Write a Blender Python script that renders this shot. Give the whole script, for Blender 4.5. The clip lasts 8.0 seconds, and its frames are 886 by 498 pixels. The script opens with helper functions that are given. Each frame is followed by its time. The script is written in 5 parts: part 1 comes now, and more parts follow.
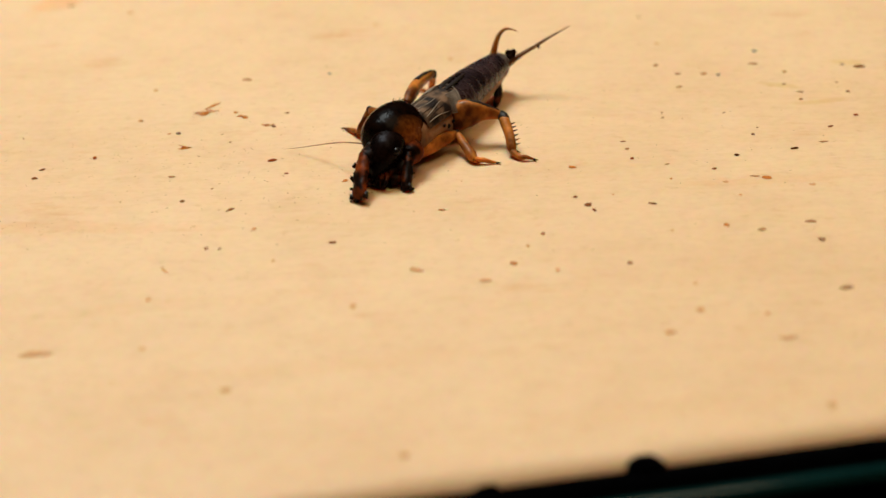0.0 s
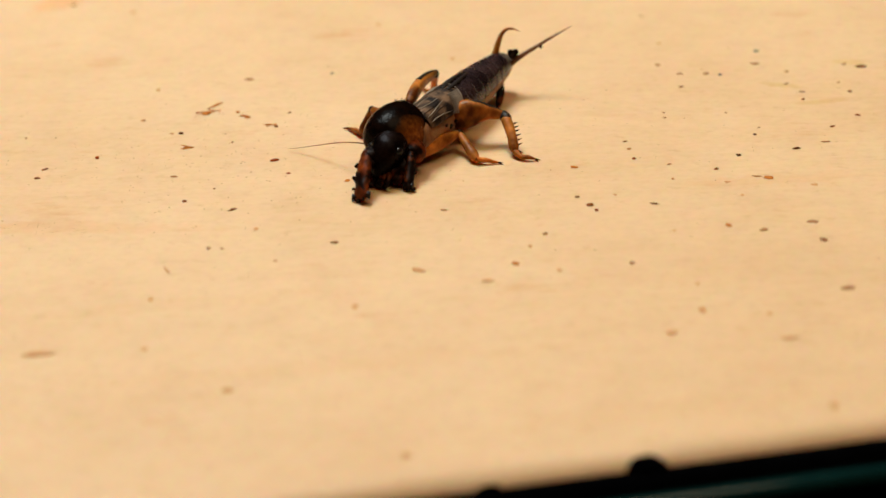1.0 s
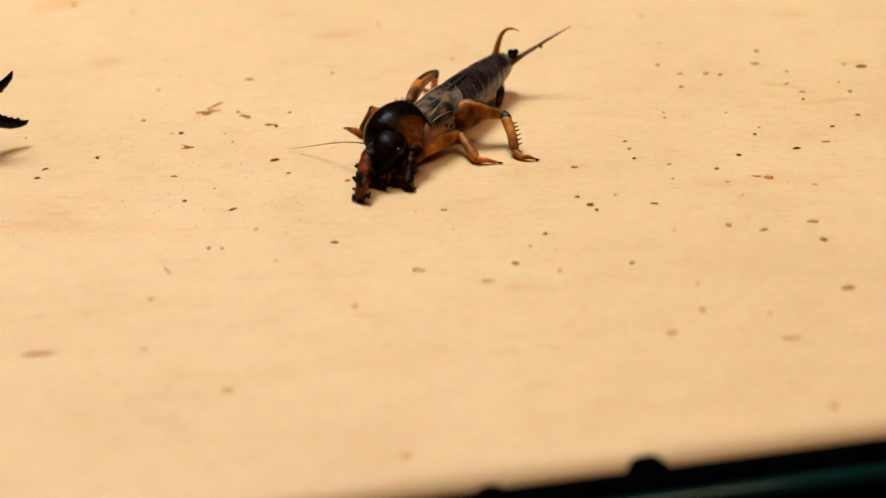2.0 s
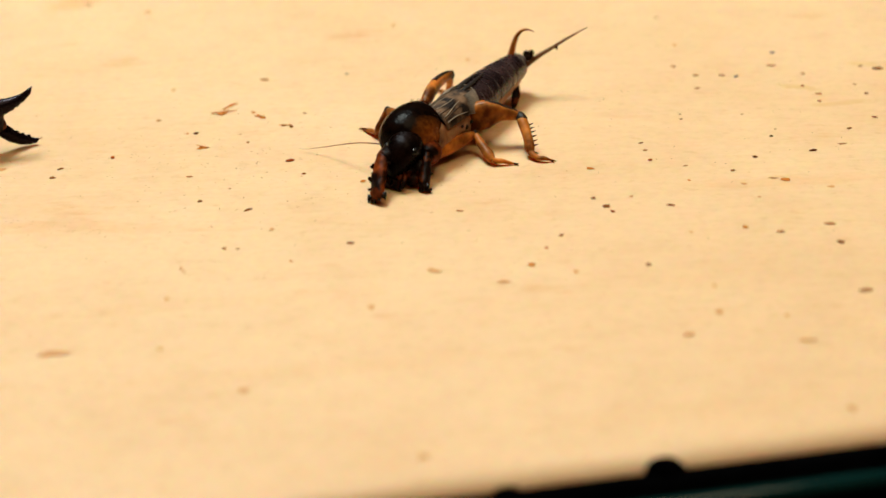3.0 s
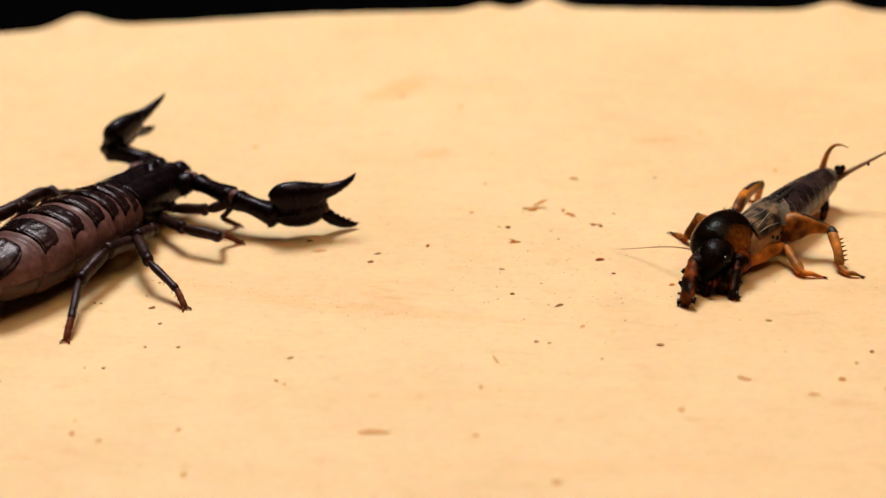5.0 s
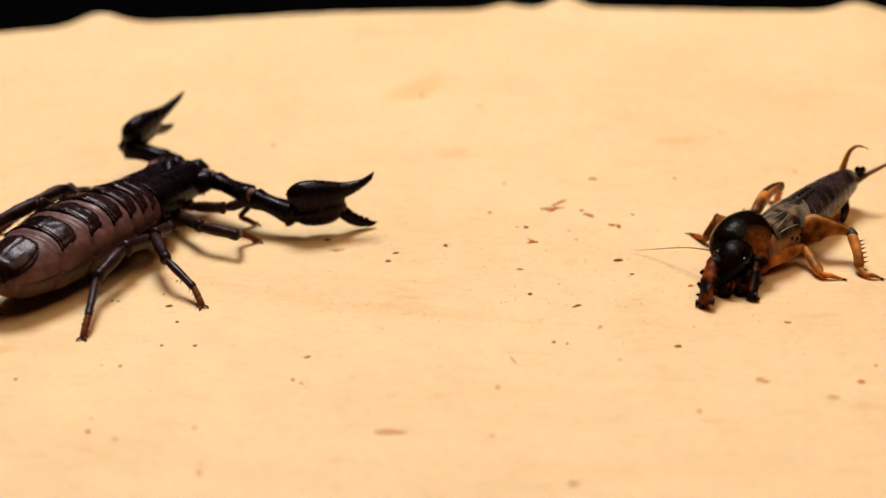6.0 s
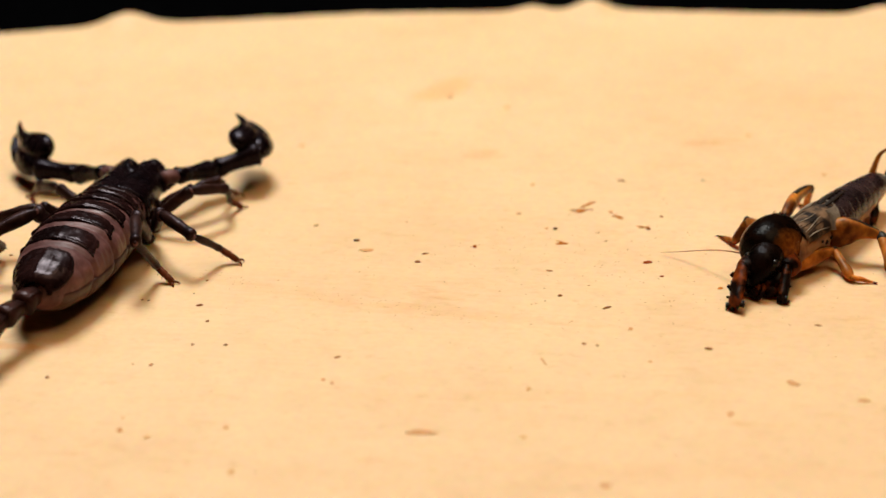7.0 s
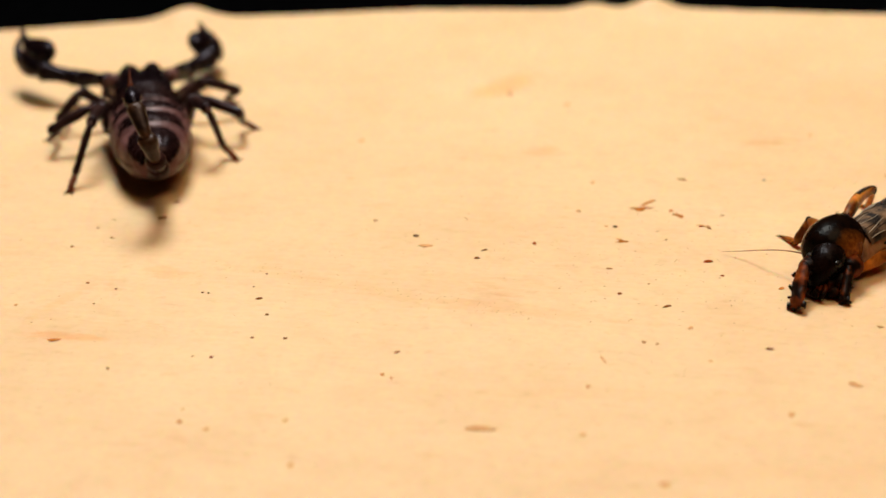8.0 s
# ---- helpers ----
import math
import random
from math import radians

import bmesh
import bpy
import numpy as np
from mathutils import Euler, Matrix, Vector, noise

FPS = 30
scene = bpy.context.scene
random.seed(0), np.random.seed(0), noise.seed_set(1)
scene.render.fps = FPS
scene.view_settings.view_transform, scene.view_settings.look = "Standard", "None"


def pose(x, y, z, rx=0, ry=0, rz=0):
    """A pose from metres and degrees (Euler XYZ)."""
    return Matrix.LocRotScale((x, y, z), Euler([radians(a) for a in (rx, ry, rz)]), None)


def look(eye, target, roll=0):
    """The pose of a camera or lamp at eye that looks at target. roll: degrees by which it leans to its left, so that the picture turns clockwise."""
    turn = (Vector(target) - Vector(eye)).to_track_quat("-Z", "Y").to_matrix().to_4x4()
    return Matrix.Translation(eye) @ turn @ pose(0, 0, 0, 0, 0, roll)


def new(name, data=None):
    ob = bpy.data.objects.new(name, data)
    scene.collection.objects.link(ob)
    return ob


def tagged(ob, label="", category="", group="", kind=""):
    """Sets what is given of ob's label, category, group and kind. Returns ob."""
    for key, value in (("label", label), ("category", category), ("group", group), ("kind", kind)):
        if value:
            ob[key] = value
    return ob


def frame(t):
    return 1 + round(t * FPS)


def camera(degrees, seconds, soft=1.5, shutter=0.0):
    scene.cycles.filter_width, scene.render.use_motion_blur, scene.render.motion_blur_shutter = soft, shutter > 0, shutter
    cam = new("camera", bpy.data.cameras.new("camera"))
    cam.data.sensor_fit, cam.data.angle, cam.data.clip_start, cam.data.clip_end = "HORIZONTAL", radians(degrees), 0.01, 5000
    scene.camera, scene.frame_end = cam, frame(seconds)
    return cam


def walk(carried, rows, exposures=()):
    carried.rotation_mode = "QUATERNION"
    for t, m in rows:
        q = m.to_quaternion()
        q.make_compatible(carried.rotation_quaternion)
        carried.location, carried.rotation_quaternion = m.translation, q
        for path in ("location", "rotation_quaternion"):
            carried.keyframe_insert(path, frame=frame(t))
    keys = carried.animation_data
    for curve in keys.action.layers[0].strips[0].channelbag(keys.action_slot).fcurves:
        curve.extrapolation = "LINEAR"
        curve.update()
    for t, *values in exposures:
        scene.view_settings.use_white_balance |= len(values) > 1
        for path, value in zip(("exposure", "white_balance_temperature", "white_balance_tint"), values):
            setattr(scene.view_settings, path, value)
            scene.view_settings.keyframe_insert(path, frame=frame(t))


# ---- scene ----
MM = 0.001

# ---- camera ----
cam = camera(26.7, 8.0, soft=1.5)
PATH = [
    (0, (0.00000, 0.00000, 0.14137), (0.00000, 0.31185, -0.01752), -2.00),
    (0.5, (-0.00016, -0.00012, 0.14165), (-0.00002, 0.31163, -0.01745), -1.97),
    (1, (-0.00000, -0.00006, 0.14188), (-0.00039, 0.31159, -0.01741), -2.00),
    (1.5, (-0.00000, -0.00013, 0.14179), (-0.00038, 0.31156, -0.01742), -1.99),
    (2.8, (-0.00020, 0.00000, 0.14175), (-0.00098, 0.31168, -0.01742), -1.98),
    (3, (-0.00119, 0.00033, 0.14150), (-0.00325, 0.31217, -0.01740), -1.95),
    (3.2, (-0.00236, -0.00076, 0.14211), (-0.00473, 0.31110, -0.01677), -1.94),
    (3.3, (-0.00293, -0.00139, 0.14279), (-0.00654, 0.31034, -0.01630), -2.09),
    (3.5, (-0.00472, -0.00265, 0.14433), (-0.01381, 0.31023, -0.01227), -2.03),
    (3.6, (-0.00614, -0.00350, 0.14492), (-0.02057, 0.31065, -0.00870), -2.15),
    (3.7, (-0.00745, -0.00431, 0.14532), (-0.02485, 0.31069, -0.00625), -1.89),
    (3.8, (-0.00822, -0.00485, 0.14553), (-0.03045, 0.31115, -0.00330), -1.89),
    (4, (-0.00893, -0.00555, 0.14567), (-0.03690, 0.31172, 0.00056), -1.78),
    (4.2, (-0.01006, -0.00616, 0.14575), (-0.04230, 0.31150, 0.00238), -1.66),
    (4.3, (-0.01079, -0.00615, 0.14566), (-0.04487, 0.31140, 0.00248), -1.59),
    (4.5, (-0.01213, -0.00613, 0.14540), (-0.05185, 0.31100, 0.00275), -1.59),
    (4.7, (-0.01281, -0.00634, 0.14542), (-0.05669, 0.31041, 0.00314), -1.48),
    (5, (-0.01300, -0.00672, 0.14571), (-0.06003, 0.30982, 0.00395), -1.61),
    (5.2, (-0.01188, -0.00578, 0.14609), (-0.06263, 0.30997, 0.00386), -1.87),
    (6.3, (-0.01351, -0.00597, 0.14496), (-0.06396, 0.31013, 0.00341), -1.52),
    (6.5, (-0.01400, -0.00609, 0.14488), (-0.06458, 0.30996, 0.00327), -1.50),
    (6.7, (-0.01451, -0.00625, 0.14511), (-0.06688, 0.30952, 0.00353), -1.44),
    (7, (-0.01533, -0.00643, 0.14552), (-0.06892, 0.30916, 0.00399), -1.43),
    (7.5, (-0.01669, -0.00646, 0.14518), (-0.07538, 0.30817, 0.00353), -1.41),
    (7.7, (-0.01694, -0.00649, 0.14508), (-0.07766, 0.30779, 0.00351), -1.39),
    (8, (-0.01706, -0.00655, 0.14502), (-0.07996, 0.30729, 0.00342), -1.40),
]
EXPOSURE = [(0.0, -0.22, 6050, 2), (0.5, -0.32, 6450, 8), (1.0, -0.22, 6150, 3), (1.7, -0.19, 6150, 2), (2.8, -0.07, 6250, 3), (3.0, -0.02, 6100, -2), (3.5, -0.01, 6100, -1), (4.2, -0.06, 6400, 5), (8.0, -0.06, 6430, 5)]
walk(cam, [(t, look(eye, target, roll)) for t, eye, target, roll in PATH], EXPOSURE)
cam.data.dof.use_dof = True
cam.data.dof.focus_distance = 0.342
cam.data.dof.aperture_fstop = 12.0

# ---- light: a dark room, a soft lamp over and behind the board, an added fill ----
world = bpy.data.worlds.new("room")
world.use_nodes = True
world.node_tree.nodes["Background"].inputs[0].default_value = (1.0, 0.86, 0.7, 1)
world.node_tree.nodes["Background"].inputs[1].default_value = 0.12
scene.world = world


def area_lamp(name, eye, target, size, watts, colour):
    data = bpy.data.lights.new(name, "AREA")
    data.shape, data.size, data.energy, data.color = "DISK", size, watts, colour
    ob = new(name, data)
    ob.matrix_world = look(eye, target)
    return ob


area_lamp("desk_lamp", (-0.24, 0.75, 1.04), (-0.05, 0.30, 0), 0.45, 16.8, (1.0, 1.0, 0.95))
# added overhead fill, no real fixture; its orange tint warms the shadows
area_lamp("fill_lamp", (0.32, 0.22, 1.28), (0.05, 0.30, 0), 0.9, 8.6, (1.0, 0.70, 0.42))

# ---- materials ----


def material(name, rough=0.5, metal=0.0, coat=0.0, coat_rough=0.1, spec=0.5):
    m = bpy.data.materials.new(name)
    m.use_nodes = True
    b = m.node_tree.nodes["Principled BSDF"]
    b.inputs["Roughness"].default_value = rough
    b.inputs["Metallic"].default_value = metal
    b.inputs["Coat Weight"].default_value = coat
    b.inputs["Coat Roughness"].default_value = coat_rough
    b.inputs["Specular IOR Level"].default_value = spec
    return m, m.node_tree.nodes, m.node_tree.links, b


def noise_node(nodes, links, scale, detail=4, stretch=None, rough=0.55, coords="Object"):
    tc = nodes.new("ShaderNodeTexCoord")
    n = nodes.new("ShaderNodeTexNoise")
    n.inputs["Scale"].default_value, n.inputs["Detail"].default_value, n.inputs["Roughness"].default_value = scale, detail, rough
    if stretch:
        mp = nodes.new("ShaderNodeMapping")
        mp.inputs["Scale"].default_value = stretch
        links.new(tc.outputs[coords], mp.inputs[0])
        links.new(mp.outputs[0], n.inputs["Vector"])
    else:
        links.new(tc.outputs[coords], n.inputs["Vector"])
    return n


def ramp_node(nodes, links, source, stops):
    r = nodes.new("ShaderNodeValToRGB")
    e = r.color_ramp.elements
    for i, (pos, col) in enumerate(stops):
        el = e[i] if i < 2 else e.new(pos)
        el.position, el.color = pos, (*col, 1) if len(col) == 3 else col
    links.new(source, r.inputs[0])
    return r


def mix_node(nodes, links, mode, fac, a, b):
    m = nodes.new("ShaderNodeMix")
    m.data_type, m.blend_type = "RGBA", mode
    for sock, val in ((m.inputs[0], fac), (m.inputs[6], a), (m.inputs[7], b)):
        if isinstance(val, (int, float)):
            sock.default_value = val
        elif isinstance(val, tuple):
            sock.default_value = (*val, 1)
        else:
            links.new(val, sock)
    return m.outputs[2]


def bump_node(nodes, links, height, strength, distance, b):
    n = nodes.new("ShaderNodeBump")
    n.inputs["Strength"].default_value, n.inputs["Distance"].default_value = strength, distance
    links.new(height, n.inputs["Height"])
    links.new(n.outputs[0], b.inputs["Normal"])


def shell_material(name, dark, light, rough, scale=900, coat=0.0, bump=0.4, sss=0.0, sss_col=None, spec=0.5, large=160, sheen=None, patch=(0.35, 0.7)):
    """Chitin: two-scale mottling, fine pitting and some gloss."""
    m, nodes, links, b = material(name, rough, coat=coat, coat_rough=0.15, spec=spec)
    n1 = noise_node(nodes, links, large, 3)
    n2 = noise_node(nodes, links, scale, 5)
    r = ramp_node(nodes, links, n1.outputs[0], [(patch[0], dark), (patch[1], light)])
    r2 = ramp_node(nodes, links, n2.outputs[0], [(0.3, (0.7, 0.7, 0.7)), (0.7, (1.15, 1.15, 1.15))])
    links.new(mix_node(nodes, links, "MULTIPLY", 1.0, r.outputs[0], r2.outputs[0]), b.inputs["Base Color"])
    rr = ramp_node(nodes, links, n2.outputs[0], [(0.3, (rough * 0.8,) * 3), (0.75, (min(1, rough * 1.3),) * 3)])
    links.new(rr.outputs[0], b.inputs["Roughness"])
    bump_node(nodes, links, n2.outputs[0], bump, 0.00012, b)
    if sheen:
        b.inputs["Specular Tint"].default_value = (*sheen, 1)
    if sss:
        b.inputs["Subsurface Weight"].default_value = sss
        b.inputs["Subsurface Radius"].default_value = sss_col or (1.0, 0.35, 0.1)
        b.inputs["Subsurface Scale"].default_value = 0.0012
    return m


# rubbed stains on the board: place, turn, half lengths, strength, tint
STAINS = [(-85, 411, 62, 14, 6, 1.0, (1.0, 0.80, 0.62)), (-62, 290.5, -5, 26, 2.6, 0.35, (0.98, 0.80, 0.66)), (-70, 301, 8, 15, 6, 0.22, (0.98, 0.86, 0.74)),
          (-140, 268.6, -2, 9, 1.6, 0.9, (1.0, 0.74, 0.55)), (-146, 283, 70, 11, 2.0, 0.5, (1.0, 0.82, 0.68)), (-131, 297, -20, 6, 3, 0.6, (1.0, 0.80, 0.64)),
          (-45, 261, 6, 50, 2.4, 0.28, (0.96, 0.88, 0.78)), (-92, 295, -14, 34, 3.0, 0.32, (0.97, 0.84, 0.70)), (30, 225, 8, 30, 4, 0.35, (0.97, 0.9, 0.82)),
          (58, 300, 3, 18, 3, 0.5, (0.98, 0.86, 0.74)), (40, 330, -12, 16, 2, 0.5, (0.93, 0.86, 0.78)), (-20, 240, 5, 40, 3, 0.35, (0.97, 0.88, 0.78)),
          (68, 344, -25, 6, 1.4, 0.8, (0.90, 0.84, 0.60)), (74, 335, 10, 7, 1.2, 0.7, (0.90, 0.84, 0.62)), (84, 355, -10, 5, 2.0, 0.7, (0.95, 0.90, 0.62))]


def board_material():
    m, nodes, links, b = material("pale_wood", 0.62)
    fine = noise_node(nodes, links, 34, 5, (0.35, 3.5, 1.0), 0.6)
    wide = noise_node(nodes, links, 14, 3)
    fibre = noise_node(nodes, links, 900, 4, (0.12, 1.0, 1.0))
    base = ramp_node(nodes, links, wide.outputs[0], [(0.3, (0.69, 0.44, 0.232)), (0.7, (0.74, 0.49, 0.272))])
    grain = ramp_node(nodes, links, fine.outputs[0], [(0.25, (0.96, 0.94, 0.91)), (0.42, (1.0, 1.0, 1.0)), (0.75, (1.01, 1.01, 1.01))])
    col = mix_node(nodes, links, "MULTIPLY", 0.22, base.outputs[0], grain.outputs[0])
    blot = noise_node(nodes, links, 40, 5, (0.8, 1.0, 1.0), 0.62)
    bl = ramp_node(nodes, links, blot.outputs[0], [(0.32, (0.93, 0.885, 0.83)), (0.52, (1.0, 1.0, 1.0)), (0.75, (1.03, 1.04, 1.05))])
    col = mix_node(nodes, links, "MULTIPLY", 0.55, col, bl.outputs[0])
    fleck = noise_node(nodes, links, 380, 3, (0.75, 1.1, 1.0), 0.6)
    fl = ramp_node(nodes, links, fleck.outputs[0], [(0.30, (0.84, 0.76, 0.66)), (0.40, (1.0, 1.0, 1.0))])
    col = mix_node(nodes, links, "MULTIPLY", 0.4, col, fl.outputs[0])
    for scale, low, high in ((170, (0.955, 0.94, 0.92), (1.02, 1.025, 1.03)), (620, (0.95, 0.935, 0.915), (1.025, 1.03, 1.035))):
        sp = noise_node(nodes, links, scale, 3, (0.8, 1.1, 1.0), 0.6)
        sr = ramp_node(nodes, links, sp.outputs[0], [(0.32, low), (0.5, (1.0, 1.0, 1.0)), (0.7, high)])
        col = mix_node(nodes, links, "MULTIPLY", 0.8, col, sr.outputs[0])
    # reddish rubbed stains, sparse
    st = noise_node(nodes, links, 55, 5, (0.6, 1.5, 1.0), 0.65)
    sm = ramp_node(nodes, links, st.outputs[0], [(0.63, (0, 0, 0)), (0.78, (1, 1, 1))])
    for x, y, turn, lx, ly, strength, tint in STAINS:
        tc = nodes.new("ShaderNodeTexCoord")
        mp = nodes.new("ShaderNodeMapping")
        mp.vector_type = "TEXTURE"
        mp.inputs["Location"].default_value = (x * MM, y * MM, 0)
        mp.inputs["Rotation"].default_value = (0, 0, radians(turn))
        mp.inputs["Scale"].default_value = (lx * MM, ly * MM, 0.05)
        links.new(tc.outputs["Object"], mp.inputs[0])
        wob = noise_node(nodes, links, 240, 6, (0.5, 1.5, 1), 0.75)
        ln = nodes.new("ShaderNodeVectorMath")
        ln.operation = "LENGTH"
        links.new(mp.outputs[0], ln.inputs[0])
        ad = nodes.new("ShaderNodeMath")
        ad.operation = "MULTIPLY_ADD"
        links.new(wob.outputs[0], ad.inputs[0])
        ad.inputs[1].default_value = -2.6
        sh = nodes.new("ShaderNodeMath")
        sh.operation = "ADD"
        sh.inputs[1].default_value = 0.75
        links.new(ln.outputs["Value"], sh.inputs[0])
        links.new(sh.outputs[0], ad.inputs[2])
        fall = ramp_node(nodes, links, ad.outputs[0], [(0.0, (strength * 0.8,) * 3), (0.45, (0, 0, 0))])
        col = mix_node(nodes, links, "MULTIPLY", fall.outputs[0], col, tint)
    col2 = mix_node(nodes, links, "MULTIPLY", sm.outputs[0], col, (0.86, 0.66, 0.5))
    links.new(col2, b.inputs["Base Color"])
    b.inputs["Subsurface Weight"].default_value = 0.35
    b.inputs["Subsurface Radius"].default_value = (1.0, 0.32, 0.10)
    b.inputs["Subsurface Scale"].default_value = 0.003
    rr = ramp_node(nodes, links, fibre.outputs[0], [(0.3, (0.5, 0.5, 0.5)), (0.7, (0.72, 0.72, 0.72))])
    links.new(rr.outputs[0], b.inputs["Roughness"])
    bump_node(nodes, links, fibre.outputs[0], 0.25, 0.00006, b)
    return m


WOOD = board_material()
BLACK_SHELL = shell_material("scorpion_black_shell", (0.0022, 0.0010, 0.0014), (0.0085, 0.0036, 0.0044), 0.25, spec=0.11, bump=0.8, sheen=(0.86, 0.72, 1.0))
BROWN_SHELL = shell_material("scorpion_brown_plate", (0.0045, 0.0016, 0.0016), (0.020, 0.0070, 0.0066), 0.25, spec=0.15, bump=0.7, sheen=(1.0, 0.76, 0.92))
MEMBRANE = shell_material("scorpion_membrane", (0.082, 0.034, 0.034), (0.165, 0.073, 0.070), 0.42, scale=650, bump=1.0, spec=0.25, large=220, sheen=(1.0, 0.86, 0.90))
LEG_SHELL = shell_material("scorpion_leg_shell", (0.0070, 0.0027, 0.0026), (0.038, 0.0150, 0.0115), 0.36, spec=0.15, bump=1.0, sheen=(0.92, 0.72, 0.95), large=230)
BELLY_PLATE = shell_material("scorpion_belly_plate", (0.034, 0.0145, 0.0125), (0.085, 0.039, 0.032), 0.36, scale=500, bump=0.6, spec=0.25, large=140)
RED_TIP = shell_material("scorpion_red_foot", (0.060, 0.0130, 0.0050), (0.17, 0.042, 0.014), 0.45, large=300, spec=0.10)
OLIVE_SHELL = shell_material("scorpion_tail_olive", (0.010, 0.0042, 0.0025), (0.052, 0.022, 0.009), 0.34, spec=0.17, bump=1.0, large=260, sheen=(1.0, 0.82, 0.86))
TAIL_SHELL = shell_material("scorpion_tail_brown", (0.0080, 0.0026, 0.0022), (0.040, 0.0130, 0.0100), 0.34, spec=0.14, bump=1.0, large=260, sheen=(1.0, 0.78, 0.90))
AMBER = shell_material("cricket_amber_leg", (0.10, 0.025, 0.004), (0.60, 0.205, 0.034), 0.38, sss=0.5, large=210, bump=0.8, spec=0.13, patch=(0.36, 0.66), sheen=(1.0, 0.85, 0.7))
CERCUS = shell_material("cricket_brown_cercus", (0.10, 0.034, 0.010), (0.26, 0.105, 0.036), 0.42, spec=0.25)
HEAD_BLACK = shell_material("cricket_black_head", (0.0016, 0.0010, 0.0009), (0.008, 0.0030, 0.0018), 0.28, scale=1300, spec=0.045, large=300, bump=1.0, sheen=(0.9, 0.85, 1.0))
AMBER_DARK = shell_material("cricket_dark_amber", (0.005, 0.0015, 0.0007), (0.19, 0.040, 0.006), 0.45, sss=0.2, spec=0.06, large=460, bump=1.2, patch=(0.50, 0.66))
AMBER_BROWN = shell_material("cricket_brown_amber", (0.006, 0.0016, 0.0007), (0.24, 0.044, 0.006), 0.45, sss=0.2, spec=0.06, large=330, bump=1.2, patch=(0.46, 0.72))
ABDOMEN = shell_material("cricket_grey_abdomen", (0.013, 0.0065, 0.0065), (0.050, 0.027, 0.026), 0.27, scale=1500, spec=0.42, sheen=(0.72, 0.70, 1.0), large=260)
BELLY = shell_material("cricket_tan_belly", (0.20, 0.080, 0.030), (0.42, 0.215, 0.105), 0.45, sss=0.3, large=240, spec=0.3)
MARGIN = shell_material("cricket_pale_margin", (0.13, 0.10, 0.085), (0.22, 0.17, 0.14), 0.5)
WING = shell_material("cricket_wing", (0.012, 0.006, 0.004), (0.19, 0.108, 0.060), 0.48, large=430, scale=1400, spec=0.2, patch=(0.40, 0.66))
VEIN = shell_material("cricket_wing_vein", (0.010, 0.006, 0.004), (0.03, 0.017, 0.011), 0.45, spec=0.15)
PALE_VEIN = shell_material("cricket_pale_vein", (0.20, 0.145, 0.10), (0.40, 0.31, 0.22), 0.5)
GLOSS_BLACK = shell_material("eye_black", (0.003, 0.002, 0.002), (0.007, 0.005, 0.005), 0.3, bump=0.0, spec=0.2)
SOIL_BLACK = shell_material("soil_black", (0.009, 0.0050, 0.0035), (0.026, 0.0130, 0.0080), 0.95, spec=0.02)
SOIL_CRUMB = shell_material("soil_crumb", (0.055, 0.0170, 0.0055), (0.14, 0.047, 0.015), 0.95, spec=0.02, large=700)
SOIL_DARK = shell_material("soil_dark", (0.18, 0.058, 0.017), (0.33, 0.125, 0.042), 0.95, spec=0.02, large=700)
SOIL_BROWN = shell_material("soil_brown", (0.34, 0.145, 0.055), (0.48, 0.235, 0.105), 0.95, spec=0.02, large=700)
SOIL_RED = shell_material("soil_red", (0.20, 0.034, 0.008), (0.34, 0.072, 0.017), 0.95, spec=0.02, large=700)
SOIL_ORANGE = shell_material("straw_orange", (0.46, 0.135, 0.022), (0.64, 0.24, 0.055), 0.9, spec=0.03, large=700)
SOIL_TAN = shell_material("straw_tan", (0.60, 0.26, 0.085), (0.70, 0.36, 0.14), 0.8)
SOIL_GREY = shell_material("grit_grey", (0.050, 0.055, 0.068), (0.12, 0.12, 0.14), 0.8, spec=0.2)
RIM_BLACK = shell_material("black_rubber", (0.0006, 0.0006, 0.0007), (0.0012, 0.0012, 0.0014), 0.9, bump=0.2, spec=0.0)
TABLE_BLACK = shell_material("black_table", (0.0006, 0.0006, 0.0007), (0.0013, 0.0013, 0.0015), 0.95, bump=0.2, spec=0.0)
ROOM_DARK = shell_material("dark_room_wall", (0.0009, 0.0009, 0.001), (0.0016, 0.0016, 0.0016), 0.95, scale=8, large=1.5, bump=0.1, spec=0.0)
GREY_TRIM = shell_material("grey_rim", (0.006, 0.007, 0.009), (0.012, 0.013, 0.016), 0.6, spec=0.1)


